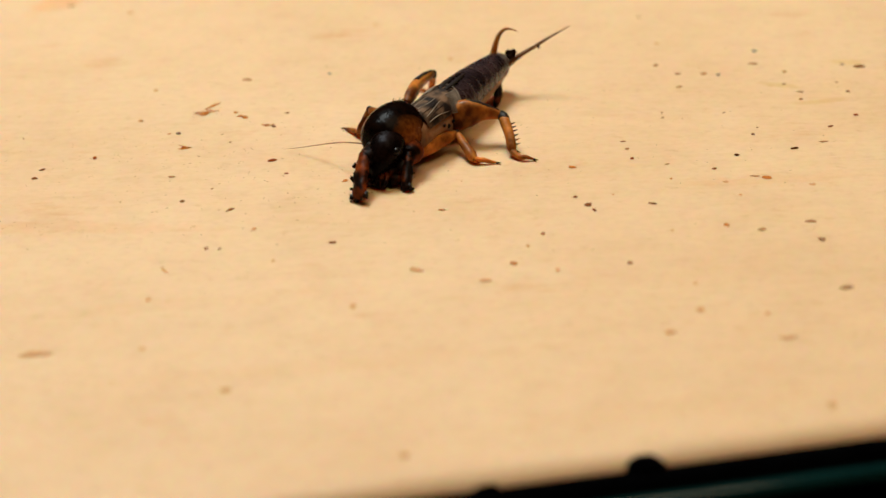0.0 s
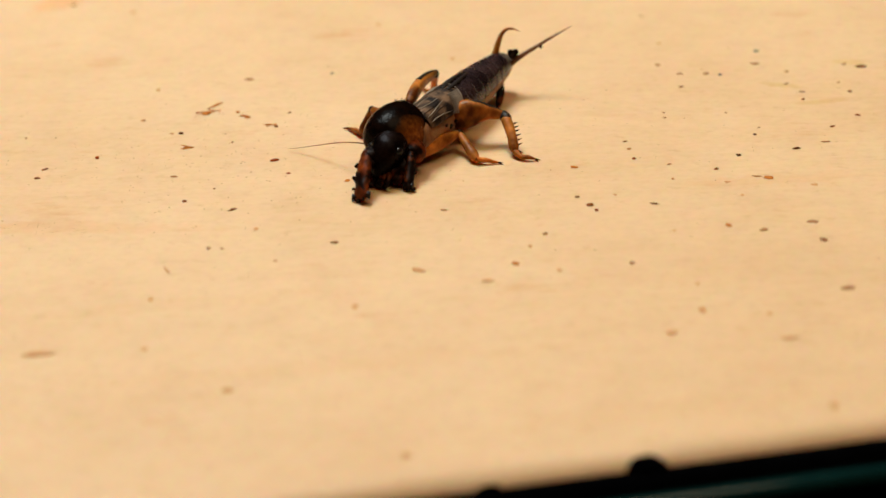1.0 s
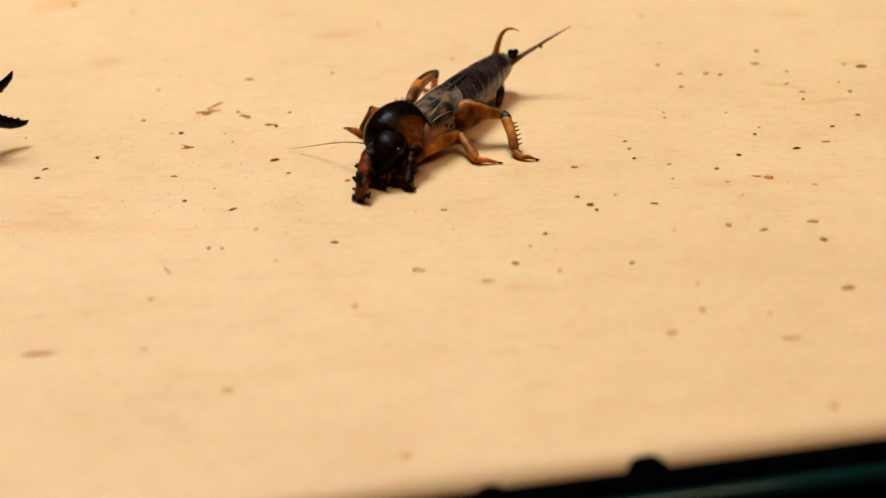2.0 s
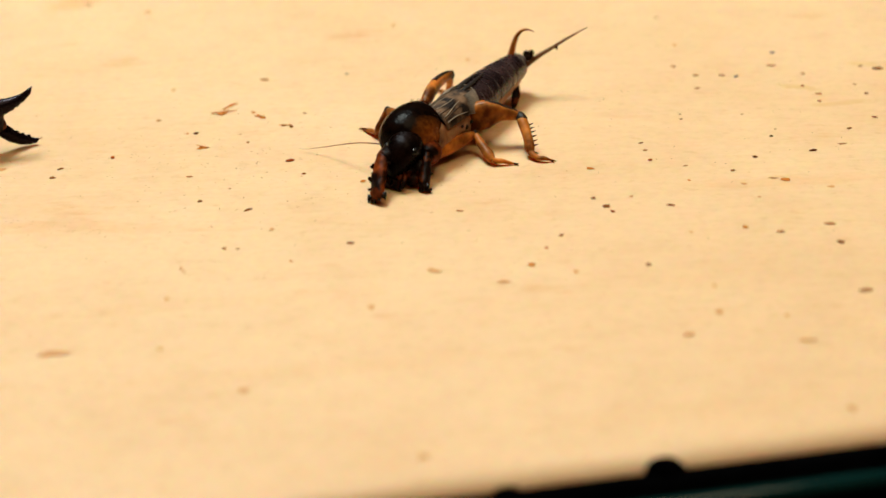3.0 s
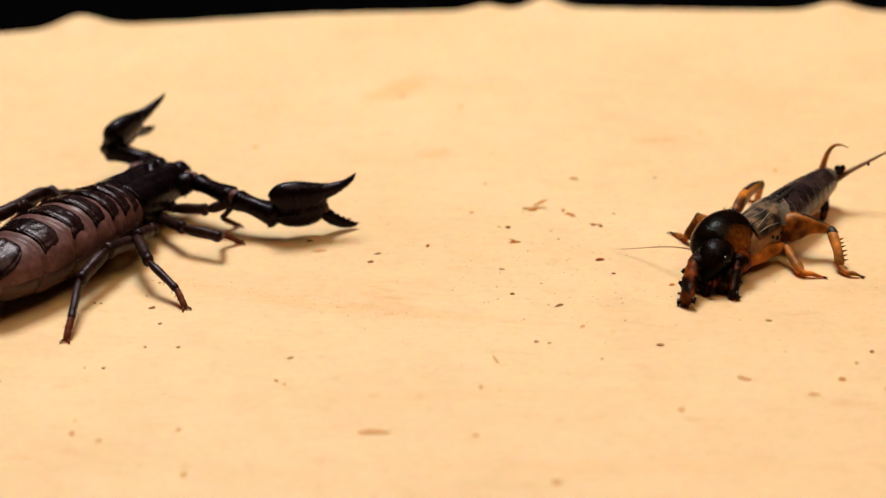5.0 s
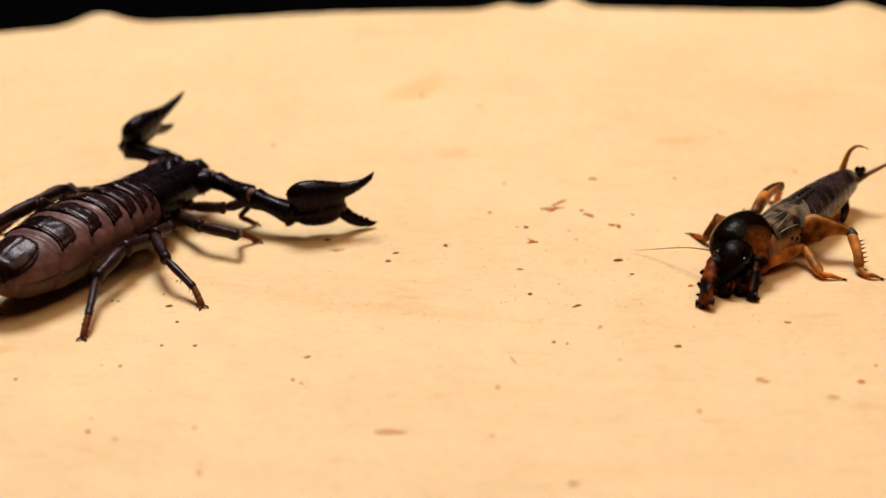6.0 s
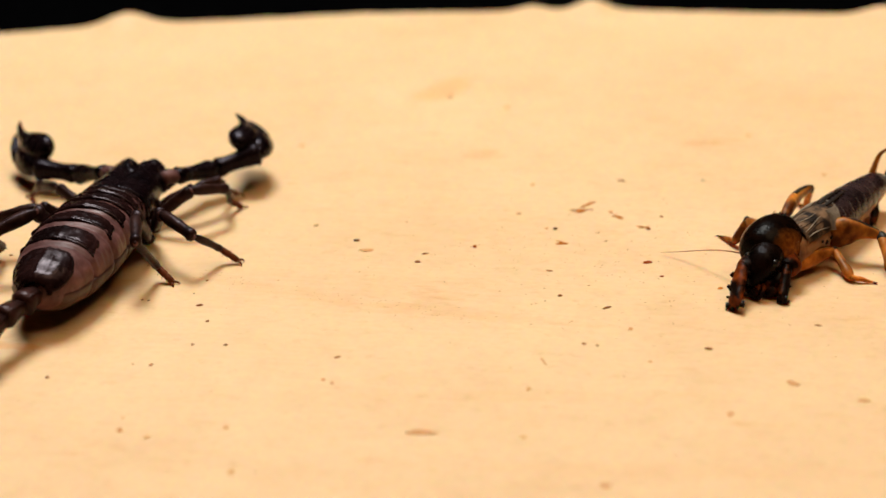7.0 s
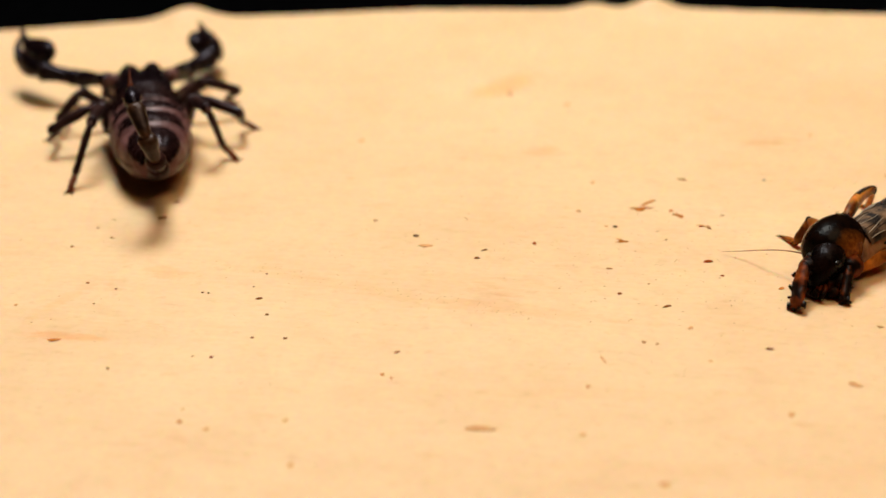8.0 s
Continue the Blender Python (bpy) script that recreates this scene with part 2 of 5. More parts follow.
def shield_material():
    """Black dome with a soft amber blush on each flank."""
    m, nodes, links, b = material("cricket_shield", 0.24, spec=0.035)
    tc = nodes.new("ShaderNodeTexCoord")
    ab = nodes.new("ShaderNodeVectorMath")
    ab.operation = "ABSOLUTE"
    mid = nodes.new("ShaderNodeVectorMath")
    mid.operation = "SUBTRACT"
    links.new(tc.outputs["Object"], mid.inputs[0])
    mid.inputs[1].default_value = (0.0024, 0.0, 0.0)
    links.new(mid.outputs[0], ab.inputs[0])
    ds = nodes.new("ShaderNodeVectorMath")
    ds.operation = "DISTANCE"
    links.new(ab.outputs[0], ds.inputs[0])
    ds.inputs[1].default_value = (0.0046, 0.0165, 0.0060)
    big, fine = noise_node(nodes, links, 190, 4), noise_node(nodes, links, 1100, 5)
    ad = nodes.new("ShaderNodeMath")
    ad.operation = "MULTIPLY_ADD"
    links.new(big.outputs[0], ad.inputs[0])
    ad.inputs[1].default_value = -0.0024
    links.new(ds.outputs["Value"], ad.inputs[2])
    fac = ramp_node(nodes, links, ad.outputs[0], [(0.0, (1, 1, 1)), (0.0022, (0, 0, 0))])
    dark = ramp_node(nodes, links, fine.outputs[0], [(0.35, (0.0016, 0.0009, 0.0008)), (0.75, (0.0080, 0.0028, 0.0012))])
    amber = ramp_node(nodes, links, fine.outputs[0], [(0.3, (0.10, 0.023, 0.003)), (0.7, (0.34, 0.100, 0.015))])
    mx = nodes.new("ShaderNodeMix")
    mx.data_type = "RGBA"
    links.new(fac.outputs[0], mx.inputs[0])
    links.new(dark.outputs[0], mx.inputs[6])
    links.new(amber.outputs[0], mx.inputs[7])
    links.new(mx.outputs[2], b.inputs["Base Color"])
    bump_node(nodes, links, fine.outputs[0], 0.7, 0.00015, b)
    return m


SHIELD = shield_material()


def teal_glass():
    m, nodes, links, b = material("teal_glass", 0.15, spec=0.5)
    n = noise_node(nodes, links, 120, 3)
    r = ramp_node(nodes, links, n.outputs[0], [(0.3, (0.0022, 0.013, 0.012)), (0.7, (0.004, 0.021, 0.019))])
    links.new(r.outputs[0], b.inputs["Base Color"])
    return m


TEAL = teal_glass()

# ---- mesh helpers (all lengths in millimetres) ----


def part(name, bm, mat, parent, label="", smooth=True):
    """Links a bmesh, drawn in millimetres, as one mesh object under a thing."""
    bmesh.ops.scale(bm, vec=(MM, MM, MM), verts=bm.verts)
    bmesh.ops.recalc_face_normals(bm, faces=bm.faces)
    me = bpy.data.meshes.new(name)
    bm.to_mesh(me)
    bm.free()
    for p in me.polygons:
        p.use_smooth = smooth
    me.materials.append(mat)
    ob = new(name, me)
    ob.parent = parent
    if label:
        tagged(ob, label)
    return ob


def frame_along(d, up):
    d = Vector(d).normalized()
    x = d.cross(Vector(up))
    if x.length < 1e-4:
        x = d.cross(Vector((1, 0, 0)))
    x.normalize()
    return x, x.cross(d).normalized(), d


def loft(bm, pts, rads, up=(0, 0, 1), n=14, power=1.0, rough=0.0):
    """A tube through points; rads are half widths, or pairs of half width and half height."""
    pts = [Vector(p) for p in pts]
    rings = []
    for i, p in enumerate(pts):
        a, c = pts[max(i - 1, 0)], pts[min(i + 1, len(pts) - 1)]
        x, z, _ = frame_along(c - a, up)
        rx, rz = rads[i] if isinstance(rads[i], tuple) else (rads[i], rads[i])
        ring = []
        for k in range(n):
            ang = 2 * math.pi * k / n
            ca, sa = math.cos(ang), math.sin(ang)
            if power != 1.0:
                ca, sa = math.copysign(abs(ca) ** power, ca), math.copysign(abs(sa) ** power, sa)
            j = 1 + rough * noise.noise(p * 0.9 + Vector((ca, sa, 0)) * 1.3)
            ring.append(bm.verts.new(p + x * (rx * ca * j) + z * (rz * sa * j)))
        rings.append(ring)
    for r, s in zip(rings, rings[1:]):
        for k in range(n):
            bm.faces.new((r[k], r[(k + 1) % n], s[(k + 1) % n], s[k]))
    bm.faces.new(rings[0][::-1])
    bm.faces.new(rings[-1])
    return rings


def tube(pts, rads, up=(0, 0, 1), n=12, power=1.0, rough=0.0):
    bm = bmesh.new()
    loft(bm, pts, rads, up, n, power, rough)
    return bm


def ball(bm, centre, radii, seg=16, rings=10, turn=None, rough=0.0):
    m = Matrix.Translation(centre) @ (turn.to_4x4() if turn else Matrix.Identity(4)) @ Matrix.Diagonal((*radii, 1))
    res = bmesh.ops.create_uvsphere(bm, u_segments=seg, v_segments=rings, radius=1)
    for v in res["verts"]:
        if rough:
            v.co *= 1 + rough * noise.noise(v.co * 1.7 + Vector(centre))
        v.co = m @ v.co
    return res["verts"]


def aim(p, d, up=(0, 0, 1)):
    """A pose at p (metres) with +Y along d and +Z near up."""
    x, z, y = frame_along(d, up)
    m = Matrix((x, y, z)).transposed().to_4x4()
    return Matrix.Translation(p) @ m


def empty(name, m=None):
    ob = new(name)
    ob.empty_display_size = 0.005
    if m is not None:
        ob.matrix_basis = m
    return ob


# ---- the board, its surroundings ----


def back_edge(x):
    """The gently curved far edge of the board, y in millimetres for x."""
    u = max(0.0, -x - 20)
    return 481.5 + 0.01 * x - 0.00094 * u * u


def front_edge(x):
    return 207.65 + 0.168 * x


BUMPS = [(-178, 7.5, 3.3), (-71.5, 5.0, 1.6), (-55.5, 6.0, 3.0), (21.5, 7.0, 2.6), (80, 6, 2.0), (-290, 7, 2.6)]


def build_board():
    board = tagged(empty("board"), "pale wooden board with a wavy far edge and scattered soil", "board")
    bm = bmesh.new()
    nx, ny = 300, 90
    x0, x1 = -330.0, 230.0
    grid = []
    for i in range(nx + 1):
        x = x0 + (x1 - x0) * i / nx
        f, b = front_edge(x), back_edge(x) + 1.2 * noise.noise(Vector((x * 0.03, 3, 0))) + 0.5 * noise.noise(Vector((x * 0.15, 7, 0)))
        col = []
        for j in range(ny + 1):
            v = j / ny
            v = 1 - (1 - v) ** 1.6
            y = f + (b - f) * v
            z = 0.06 * noise.noise(Vector((x * 0.02, y * 0.02, 1)))
            for bx, w, h in BUMPS:
                dx, dy = (x - bx) / w, (b - y) / 9.0
                if abs(dx) < 3 and dy < 3:
                    z += h * math.exp(-dx * dx * 1.2 - dy * dy * 1.5)
            e = min((b - y), (y - f))
            if e < 0.6:
                z -= 0.25 * (1 - e / 0.6) ** 2
            col.append(bm.verts.new((x, y, z)))
        col.append(bm.verts.new((x, b + 0.2, -5.5)))
        col.insert(0, bm.verts.new((x, f - 0.1, -5.5)))
        grid.append(col)
    for a, c in zip(grid, grid[1:]):
        for j in range(len(a) - 1):
            bm.faces.new((a[j], c[j], c[j + 1], a[j + 1]))
        bm.faces.new((a[-1], c[-1], c[0], a[0]))
    bm.faces.new(grid[0])
    bm.faces.new(grid[-1][::-1])
    part("top", bm, WOOD, board)
    return board


def box_mesh(x0, x1, y0, y1, z0, z1, bevel=0.5):
    bm = bmesh.new()
    bmesh.ops.create_cube(bm, size=1)
    for v in bm.verts:
        v.co = Vector(((x0 + x1) / 2 + v.co.x * (x1 - x0), (y0 + y1) / 2 + v.co.y * (y1 - y0), (z0 + z1) / 2 + v.co.z * (z1 - z0)))
    if bevel:
        bmesh.ops.bevel(bm, geom=bm.edges[:], offset=bevel, segments=2, affect="EDGES")
    return bm


def build_surroundings():
    table = part("table", box_mesh(-600, 600, -300, 950, -60, -25, 4), TABLE_BLACK, None)
    tagged(table, "black tabletop under the pale board", "table", kind="structure")
    stand = part("stand", box_mesh(-300, 200, 240, 380, -24.8, -5.6, 2), TABLE_BLACK, None)
    tagged(stand, "black block that carries the pale board", "stand")
    # the dark room
    for name, dims in (("wall_north", (-800, 800, 1100, 1130, -780, 1400)), ("wall_south", (-800, 800, -480, -450, -780, 1400)),
                       ("wall_west", (-830, -800, -450, 1100, -780, 1400)), ("wall_east", (800, 830, -450, 1100, -780, 1400))):
        tagged(part(name, box_mesh(*dims, 0), ROOM_DARK, None, smooth=False), "dark wall of the unlit room", "wall", kind="structure")
    tagged(part("floor", box_mesh(-800, 800, -450, 1100, -810, -780, 0), ROOM_DARK, None, smooth=False), "dark floor of the unlit room", "floor", kind="structure")
    tagged(part("ceiling", box_mesh(-800, 800, -450, 1100, 1400, 1430, 0), ROOM_DARK, None, smooth=False), "dark ceiling of the unlit room", "ceiling", kind="structure")
    for x in (-550, 550):
        for y in (-250, 900):
            leg = part("table_leg", box_mesh(x - 25, x + 25, y - 25, y + 25, -780, -60.2, 2), TABLE_BLACK, None)
            tagged(leg, "square black leg under the table", "table leg", kind="structure")
    # black rim with a small knob before the near edge, and a teal glass strip
    slope = math.degrees(math.atan(0.168))
    rim = tagged(empty("rim", pose(0.0265, 0.2121, 0, 0, 0, slope)), "black rubber rim with a small knob along the near edge", "rim")
    part("strip", box_mesh(-120, 120, -4.9, -0.15, -5.0, -0.6, 0.8), RIM_BLACK, rim)
    bm = bmesh.new()
    ball(bm, (0, -0.4, -0.9), (2.9, 2.1, 1.8), 18, 10, rough=0.15)
    part("knob", bm, RIM_BLACK, rim)
    for x in (-22.0, 62.0):
        bm = bmesh.new()
        ball(bm, (x, -0.5, -0.9), (1.7, 1.1, 0.55), 14, 8, rough=0.2)
        part("knob", bm, RIM_BLACK, rim)
    glass = tagged(empty("glass_strip", pose(0.0265, 0.2121, 0, 0, 0, slope)), "teal glass edge beside the black rim", "glass strip")
    part("pane", box_mesh(-120, 120, -7.6, -5.1, -4.5, -1.6, 0.4), TEAL, glass)
    # thin grey tray rim beyond the far edge
    bm = bmesh.new()
    xs = [-330 + 10 * i for i in range(57)]
    loft(bm, [(x, back_edge(x) + 3.4, -4.2) for x in xs], [(2.4, 2.2)] * len(xs), n=8)
    tray = part("tray_rim", bm, GREY_TRIM, None)
    tagged(tray, "thin dark grey rim behind the wavy board edge", "rim")


build_board()
build_surroundings()

# ---- the scorpion, drawn with +Y towards its head and the board at z = 0 ----
scorpion = tagged(empty("scorpion"), "large black scorpion with a swollen mauve-brown abdomen on the board", "scorpion")

BODY = [(-29, 2.9, 2.4, 8.0), (-27.8, 4.6, 3.5, 7.9), (-24.5, 6.2, 4.7, 7.7), (-18, 7.8, 5.7, 7.6), (-10, 8.6, 6.2, 7.7), (-2, 8.5, 6.2, 7.6),
        (6, 7.7, 5.7, 7.4), (11, 6.7, 4.9, 7.1), (14, 6.0, 3.9, 6.6), (18, 5.4, 3.3, 6.2), (25, 4.4, 2.6, 5.8)]


def body_at(y):
    """Half width, half height and centre height of the trunk."""
    for a, b in zip(BODY, BODY[1:]):
        if a[0] <= y <= b[0]:
            k = (y - a[0]) / (b[0] - a[0])
            k = k * k * (3 - 2 * k) * 0.5 + k * 0.5
            return [a[i] + (b[i] - a[i]) * k for i in (1, 2, 3)]
    e = BODY[0] if y < BODY[0][0] else BODY[-1]
    return list(e[1:])


def build_trunk():
    ys = [-29 + 54 * i / 135 for i in range(136)]
    pts, rads = [], []
    for y in ys:
        w, h, c = body_at(y)
        fold = 1 - sum(d * math.exp(-((y - c) / 0.55) ** 2) for c, d in ((-19.2, 0.06), (-11.4, 0.055), (-4.8, 0.05), (0.7, 0.045), (4.7, 0.04), (8.1, 0.03)))
        pts.append((0, y, c))
        rads.append((w * fold, h * fold))
    bm = tube(pts, rads, n=56, power=0.92)
    for v in bm.verts:
        if -27 < v.co.y < 12:
            k = 0.15 * noise.noise(Vector((v.co.x * 0.3, v.co.y * 1.1, v.co.z * 0.35))) + 0.08 * noise.noise(Vector((v.co.x * 0.8, v.co.y * 0.8, v.co.z * 0.8)))
            v.co.x += k * math.copysign(1, v.co.x)
            v.co.z += k
    part("abdomen", bm, MEMBRANE, scorpion, "swollen mauve-brown abdomen")


def build_plate(y0, y1, spread, lift, taper=0.0, mat=BROWN_SHELL, name="back_plate"):
    """A dark curved plate on the back: a raised keel and rear rim, and rear corners drawn out to points."""
    bm = bmesh.new()
    nu, nv = 44, 16
    top, low = [], []
    for j in range(nv + 1):
        v = j / nv
        rowt, rowl = [], []
        for i in range(nu + 1):
            u = -1 + 2 * i / nu
            s = radians(spread * (1 - taper * (1 - v)))
            hook = math.exp(-((v - 0.10) / 0.16) ** 2) * max(0.0, abs(u) - 0.82) / 0.18
            a = s * u * (1 - 0.05 * max(0.0, 2 * v - 1) ** 4) + math.copysign(radians(6) * hook, u)
            yy = y0 + (y1 - y0) * v + 0.30 * (1 - u * u) - 0.30 - 0.5 * hook
            if v > 0.6:
                yy -= 0.9 * (v - 0.6) / 0.4 * max(0.0, abs(u) - 0.7) / 0.3
            w, h, c = body_at(yy)
            edge = max(abs(u) ** 14, abs(2 * v - 1) ** 10)
            k = lift * (1 - 0.5 * edge)
            k += 0.16 * math.exp(-((v - 0.07) / 0.05) ** 2) - 0.16 * math.exp(-((v - 0.20) / 0.06) ** 2)
            k += 0.12 * math.exp(-((abs(u) - 0.93) / 0.03) ** 2) - 0.10 * math.exp(-((abs(u) - 0.84) / 0.04) ** 2)
            k += 0.16 * math.exp(-(u / 0.06) ** 2) - 0.10 * math.exp(-((abs(u) - 0.36) / 0.10) ** 2) * math.exp(-((v - 0.6) / 0.25) ** 2)
            k += 0.10 * noise.noise(Vector((u * 5, v * 3, y0))) + 0.05 * noise.noise(Vector((u * 16, v * 7, y0)))
            rowt.append(bm.verts.new(((w + k) * math.sin(a), yy, c + (h + k) * math.cos(a))))
            rowl.append(bm.verts.new(((w - 0.5) * math.sin(a), yy, c + (h - 0.5) * math.cos(a))))
        top.append(rowt)
        low.append(rowl)
    for g, flip in ((top, False), (low, True)):
        for a, b in zip(g, g[1:]):
            for i in range(nu):
                f = (a[i], a[i + 1], b[i + 1], b[i])
                bm.faces.new(f[::-1] if flip else f)
    for i in range(nu):
        bm.faces.new((top[0][i], top[0][i + 1], low[0][i + 1], low[0][i]))
        bm.faces.new((top[-1][i], top[-1][i + 1], low[-1][i + 1], low[-1][i]))
    for j in range(nv):
        for i in (0, nu):
            bm.faces.new((top[j][i], top[j + 1][i], low[j + 1][i], low[j][i]))
    return part(name, bm, mat, scorpion)


def build_carapace():
    bm = bmesh.new()
    nu, nv = 48, 34
    top, low = [], []
    for j in range(nv + 1):
        v = j / nv
        rowt, rowl = [], []
        for i in range(nu + 1):
            u = -1 + 2 * i / nu
            half = 7.1 - 1.9 * v ** 1.3
            x = half * math.sin(u * math.pi / 2) * (1 - 0.12 * max(0, v - 0.85) / 0.15)
            front = 27.5 + 1.1 * math.exp(-((abs(u) - 0.5) / 0.28) ** 2) - 1.2 * math.exp(-(u / 0.18) ** 2)
            y = 10.6 + (front - 10.6) * v
            dome = math.cos(u * math.pi / 2) ** 0.55 if abs(u) < 1 else 0
            z = 6.2 + (6.3 - 0.5 * v) * dome
            z -= (0.3 + 1.0 * v) * math.exp(-(u / 0.12) ** 2) * (1 if v > 0.1 else v * 10)
            z -= 0.5 * math.exp(-((v - 0.72 - 0.4 * abs(u)) / 0.05) ** 2) * (1 - abs(u))
            z -= 1.6 * max(0, (v - 0.9) / 0.1) ** 2
            z -= 0.22 * math.exp(-((abs(u) - 0.30 - 0.35 * v) / 0.09) ** 2) * math.sin(math.pi * min(1, v * 1.1))
            z += 0.16 * noise.noise(Vector((x * 0.4, y * 0.4, 2))) + 0.03 * noise.noise(Vector((x * 1.8, y * 1.8, 4)))
            rowt.append(bm.verts.new((x, y, z)))
            rowl.append(bm.verts.new((x * 0.94, y - 0.3 * v, min(z, 6.2) - 0.7)))
        top.append(rowt)
        low.append(rowl)
    for g, flip in ((top, False), (low, True)):
        for a, b in zip(g, g[1:]):
            for i in range(nu):
                f = (a[i], a[i + 1], b[i + 1], b[i])
                bm.faces.new(f[::-1] if flip else f)
    for i in range(nu):
        bm.faces.new((top[0][i], top[0][i + 1], low[0][i + 1], low[0][i]))
        bm.faces.new((top[-1][i], top[-1][i + 1], low[-1][i + 1], low[-1][i]))
    for j in range(nv):
        for i in (0, nu):
            bm.faces.new((top[j][i], top[j + 1][i], low[j + 1][i], low[j][i]))
    car = part("carapace", bm, BLACK_SHELL, scorpion, "glossy black head shield with a median furrow")
    for s in (-1, 1):
        bm = bmesh.new()
        ball(bm, (s * 0.75, 20.8, 11.0), (0.55, 0.6, 0.45), 10, 8)
        part("eye", bm, GLOSS_BLACK, car)
        bm = bmesh.new()
        ball(bm, (s * 2.6, 28.0, 8.4), (2.6, 3.0, 2.8), 20, 14, rough=0.10)
        ch = part("chelicera", bm, BLACK_SHELL, scorpion)
        for k, x in ((0.0, 3.4), (1.0, 2.0)):
            part("fang", tube([(s * x, 30.6, 6.6 - k), (s * (x - 0.3), 32.2, 6.2 - k), (s * (x - 0.8), 33.0, 5.4 - k)], [0.8, 0.55, 0.15], n=8), BLACK_SHELL, ch)


build_trunk()
for y0, y1, spread, taper in ((-29.2, -20.6, 44, -0.85), (-17.7, -12.7, 55, 0.0), (-10.2, -5.9, 56, 0.0), (-3.9, 0.0, 58, 0.0),
                              (1.1, 4.4, 61, 0.0), (5.0, 7.8, 65, 0.0), (8.2, 10.8, 68, 0.0)):
    build_plate(y0, y1, spread, 0.42, taper)
build_carapace()

def sternite(y0, y1):
    """A smooth brown belly plate wrapped round the underside, up to the soft flank."""
    bm = bmesh.new()
    nu, nv = 30, 7
    outer, inner = [], []
    for j in range(nv + 1):
        v = j / nv
        y = y0 + (y1 - y0) * v
        w, h, c = body_at(y)
        ro, ri = [], []
        for i in range(nu + 1):
            u = -1 + 2 * i / nu
            a = math.pi + radians(84) * u
            k = 0.16 + 0.22 * (1 - max(abs(u) ** 12, abs(2 * v - 1) ** 6)) + 0.05 * noise.noise(Vector((u * 4, y * 0.5, 5)))
            sa, ca = math.sin(a), math.cos(a)
            sa, ca = math.copysign(abs(sa) ** 0.92, sa), math.copysign(abs(ca) ** 0.92, ca)
            ro.append(bm.verts.new(((w + k) * sa, y, c + (h + k) * ca)))
            ri.append(bm.verts.new(((w - 0.6) * sa, y, c + (h - 0.6) * ca)))
        outer.append(ro)
        inner.append(ri)
    for g in (outer, inner):
        for p, q in zip(g, g[1:]):
            for i in range(nu):
                bm.faces.new((p[i], p[i + 1], q[i + 1], q[i]))
    for i in range(nu):
        for r in (0, -1):
            bm.faces.new((outer[r][i], outer[r][i + 1], inner[r][i + 1], inner[r][i]))
    for j in range(nv):
        for c in (0, nu):
            bm.faces.new((outer[j][c], outer[j + 1][c], inner[j + 1][c], inner[j][c]))
    part("belly_plate", bm, BELLY_PLATE, scorpion, "smooth brown belly plate")


for y0, y1 in ((-28.4, -20.6), (-20.2, -12.4), (-12.0, -5.2), (-4.8, 1.4), (1.8, 8.6)):
    sternite(y0, y1)


def leg_segment(length, r0, r1, deep=1.2, rough=0.10):
    """A leg joint along +Y: a thin neck, a full keeled shaft and a flared, rounded end."""
    ys = (-0.05, 0.0, 0.05, 0.12, 0.22, 0.38, 0.55, 0.72, 0.84, 0.91, 0.97, 1.0, 1.02)
    ks = (0.30, 0.55, 0.66, 0.86, 1.0, 1.05, 1.02, 0.96, 1.02, 1.14, 1.06, 0.8, 0.3)
    bm = tube([(0, y * length, 0.10 * r0 * math.sin(math.pi * min(1, max(0, y)))) for y in ys],
              [((r0 + (r1 - r0) * y) * q, (r0 + (r1 - r0) * y) * q * deep) for y, q in zip(ys, ks)], n=16, power=0.8, rough=rough)
    for v in bm.verts:
        v.co += v.normal * 0.05 * noise.noise(v.co * 2.3)
    return bm


# legs: hip, lengths of femur, patella, tibia and foot, thickness, femur at rest on the near and the far side, femur when it walks, knee's bend at rest
LEGS = {1: ((6.0, 21.0, 4.4), 7.6, 6.2, 5.4, 4.0, 0.86, (7.5, 1.2, 0.6), (7.0, 0.5, -0.2), (6.0, 3.0, 2.6), (0.5, 0.0, 0.8)),
        2: ((6.9, 16.5, 4.0), 8.8, 8.6, 6.4, 4.4, 0.95, (7.9, -4.1, 1.0), (9.2, 1.0, 1.3), (5.5, 1.0, 4.2), (0.8, -0.6, 0.2)),
        3: ((8.2, 11.0, 4.0), 9.4, 10.4, 8.8, 4.2, 1.06, (2.2, -8.8, 3.0), (7.7, -0.5, 4.0), (3.6, -6.0, 5.4), (0.1, -0.85, 0.35)),
        4: ((8.8, 5.5, 4.0), 11.6, 10.0, 11.4, 4.4, 1.14, (1.2, -11.6, 3.6), (3.0, -8.0, 6.3), (0.8, -6.8, 6.6), (-0.9, -0.36, 0.1))}
leg_parts = {}
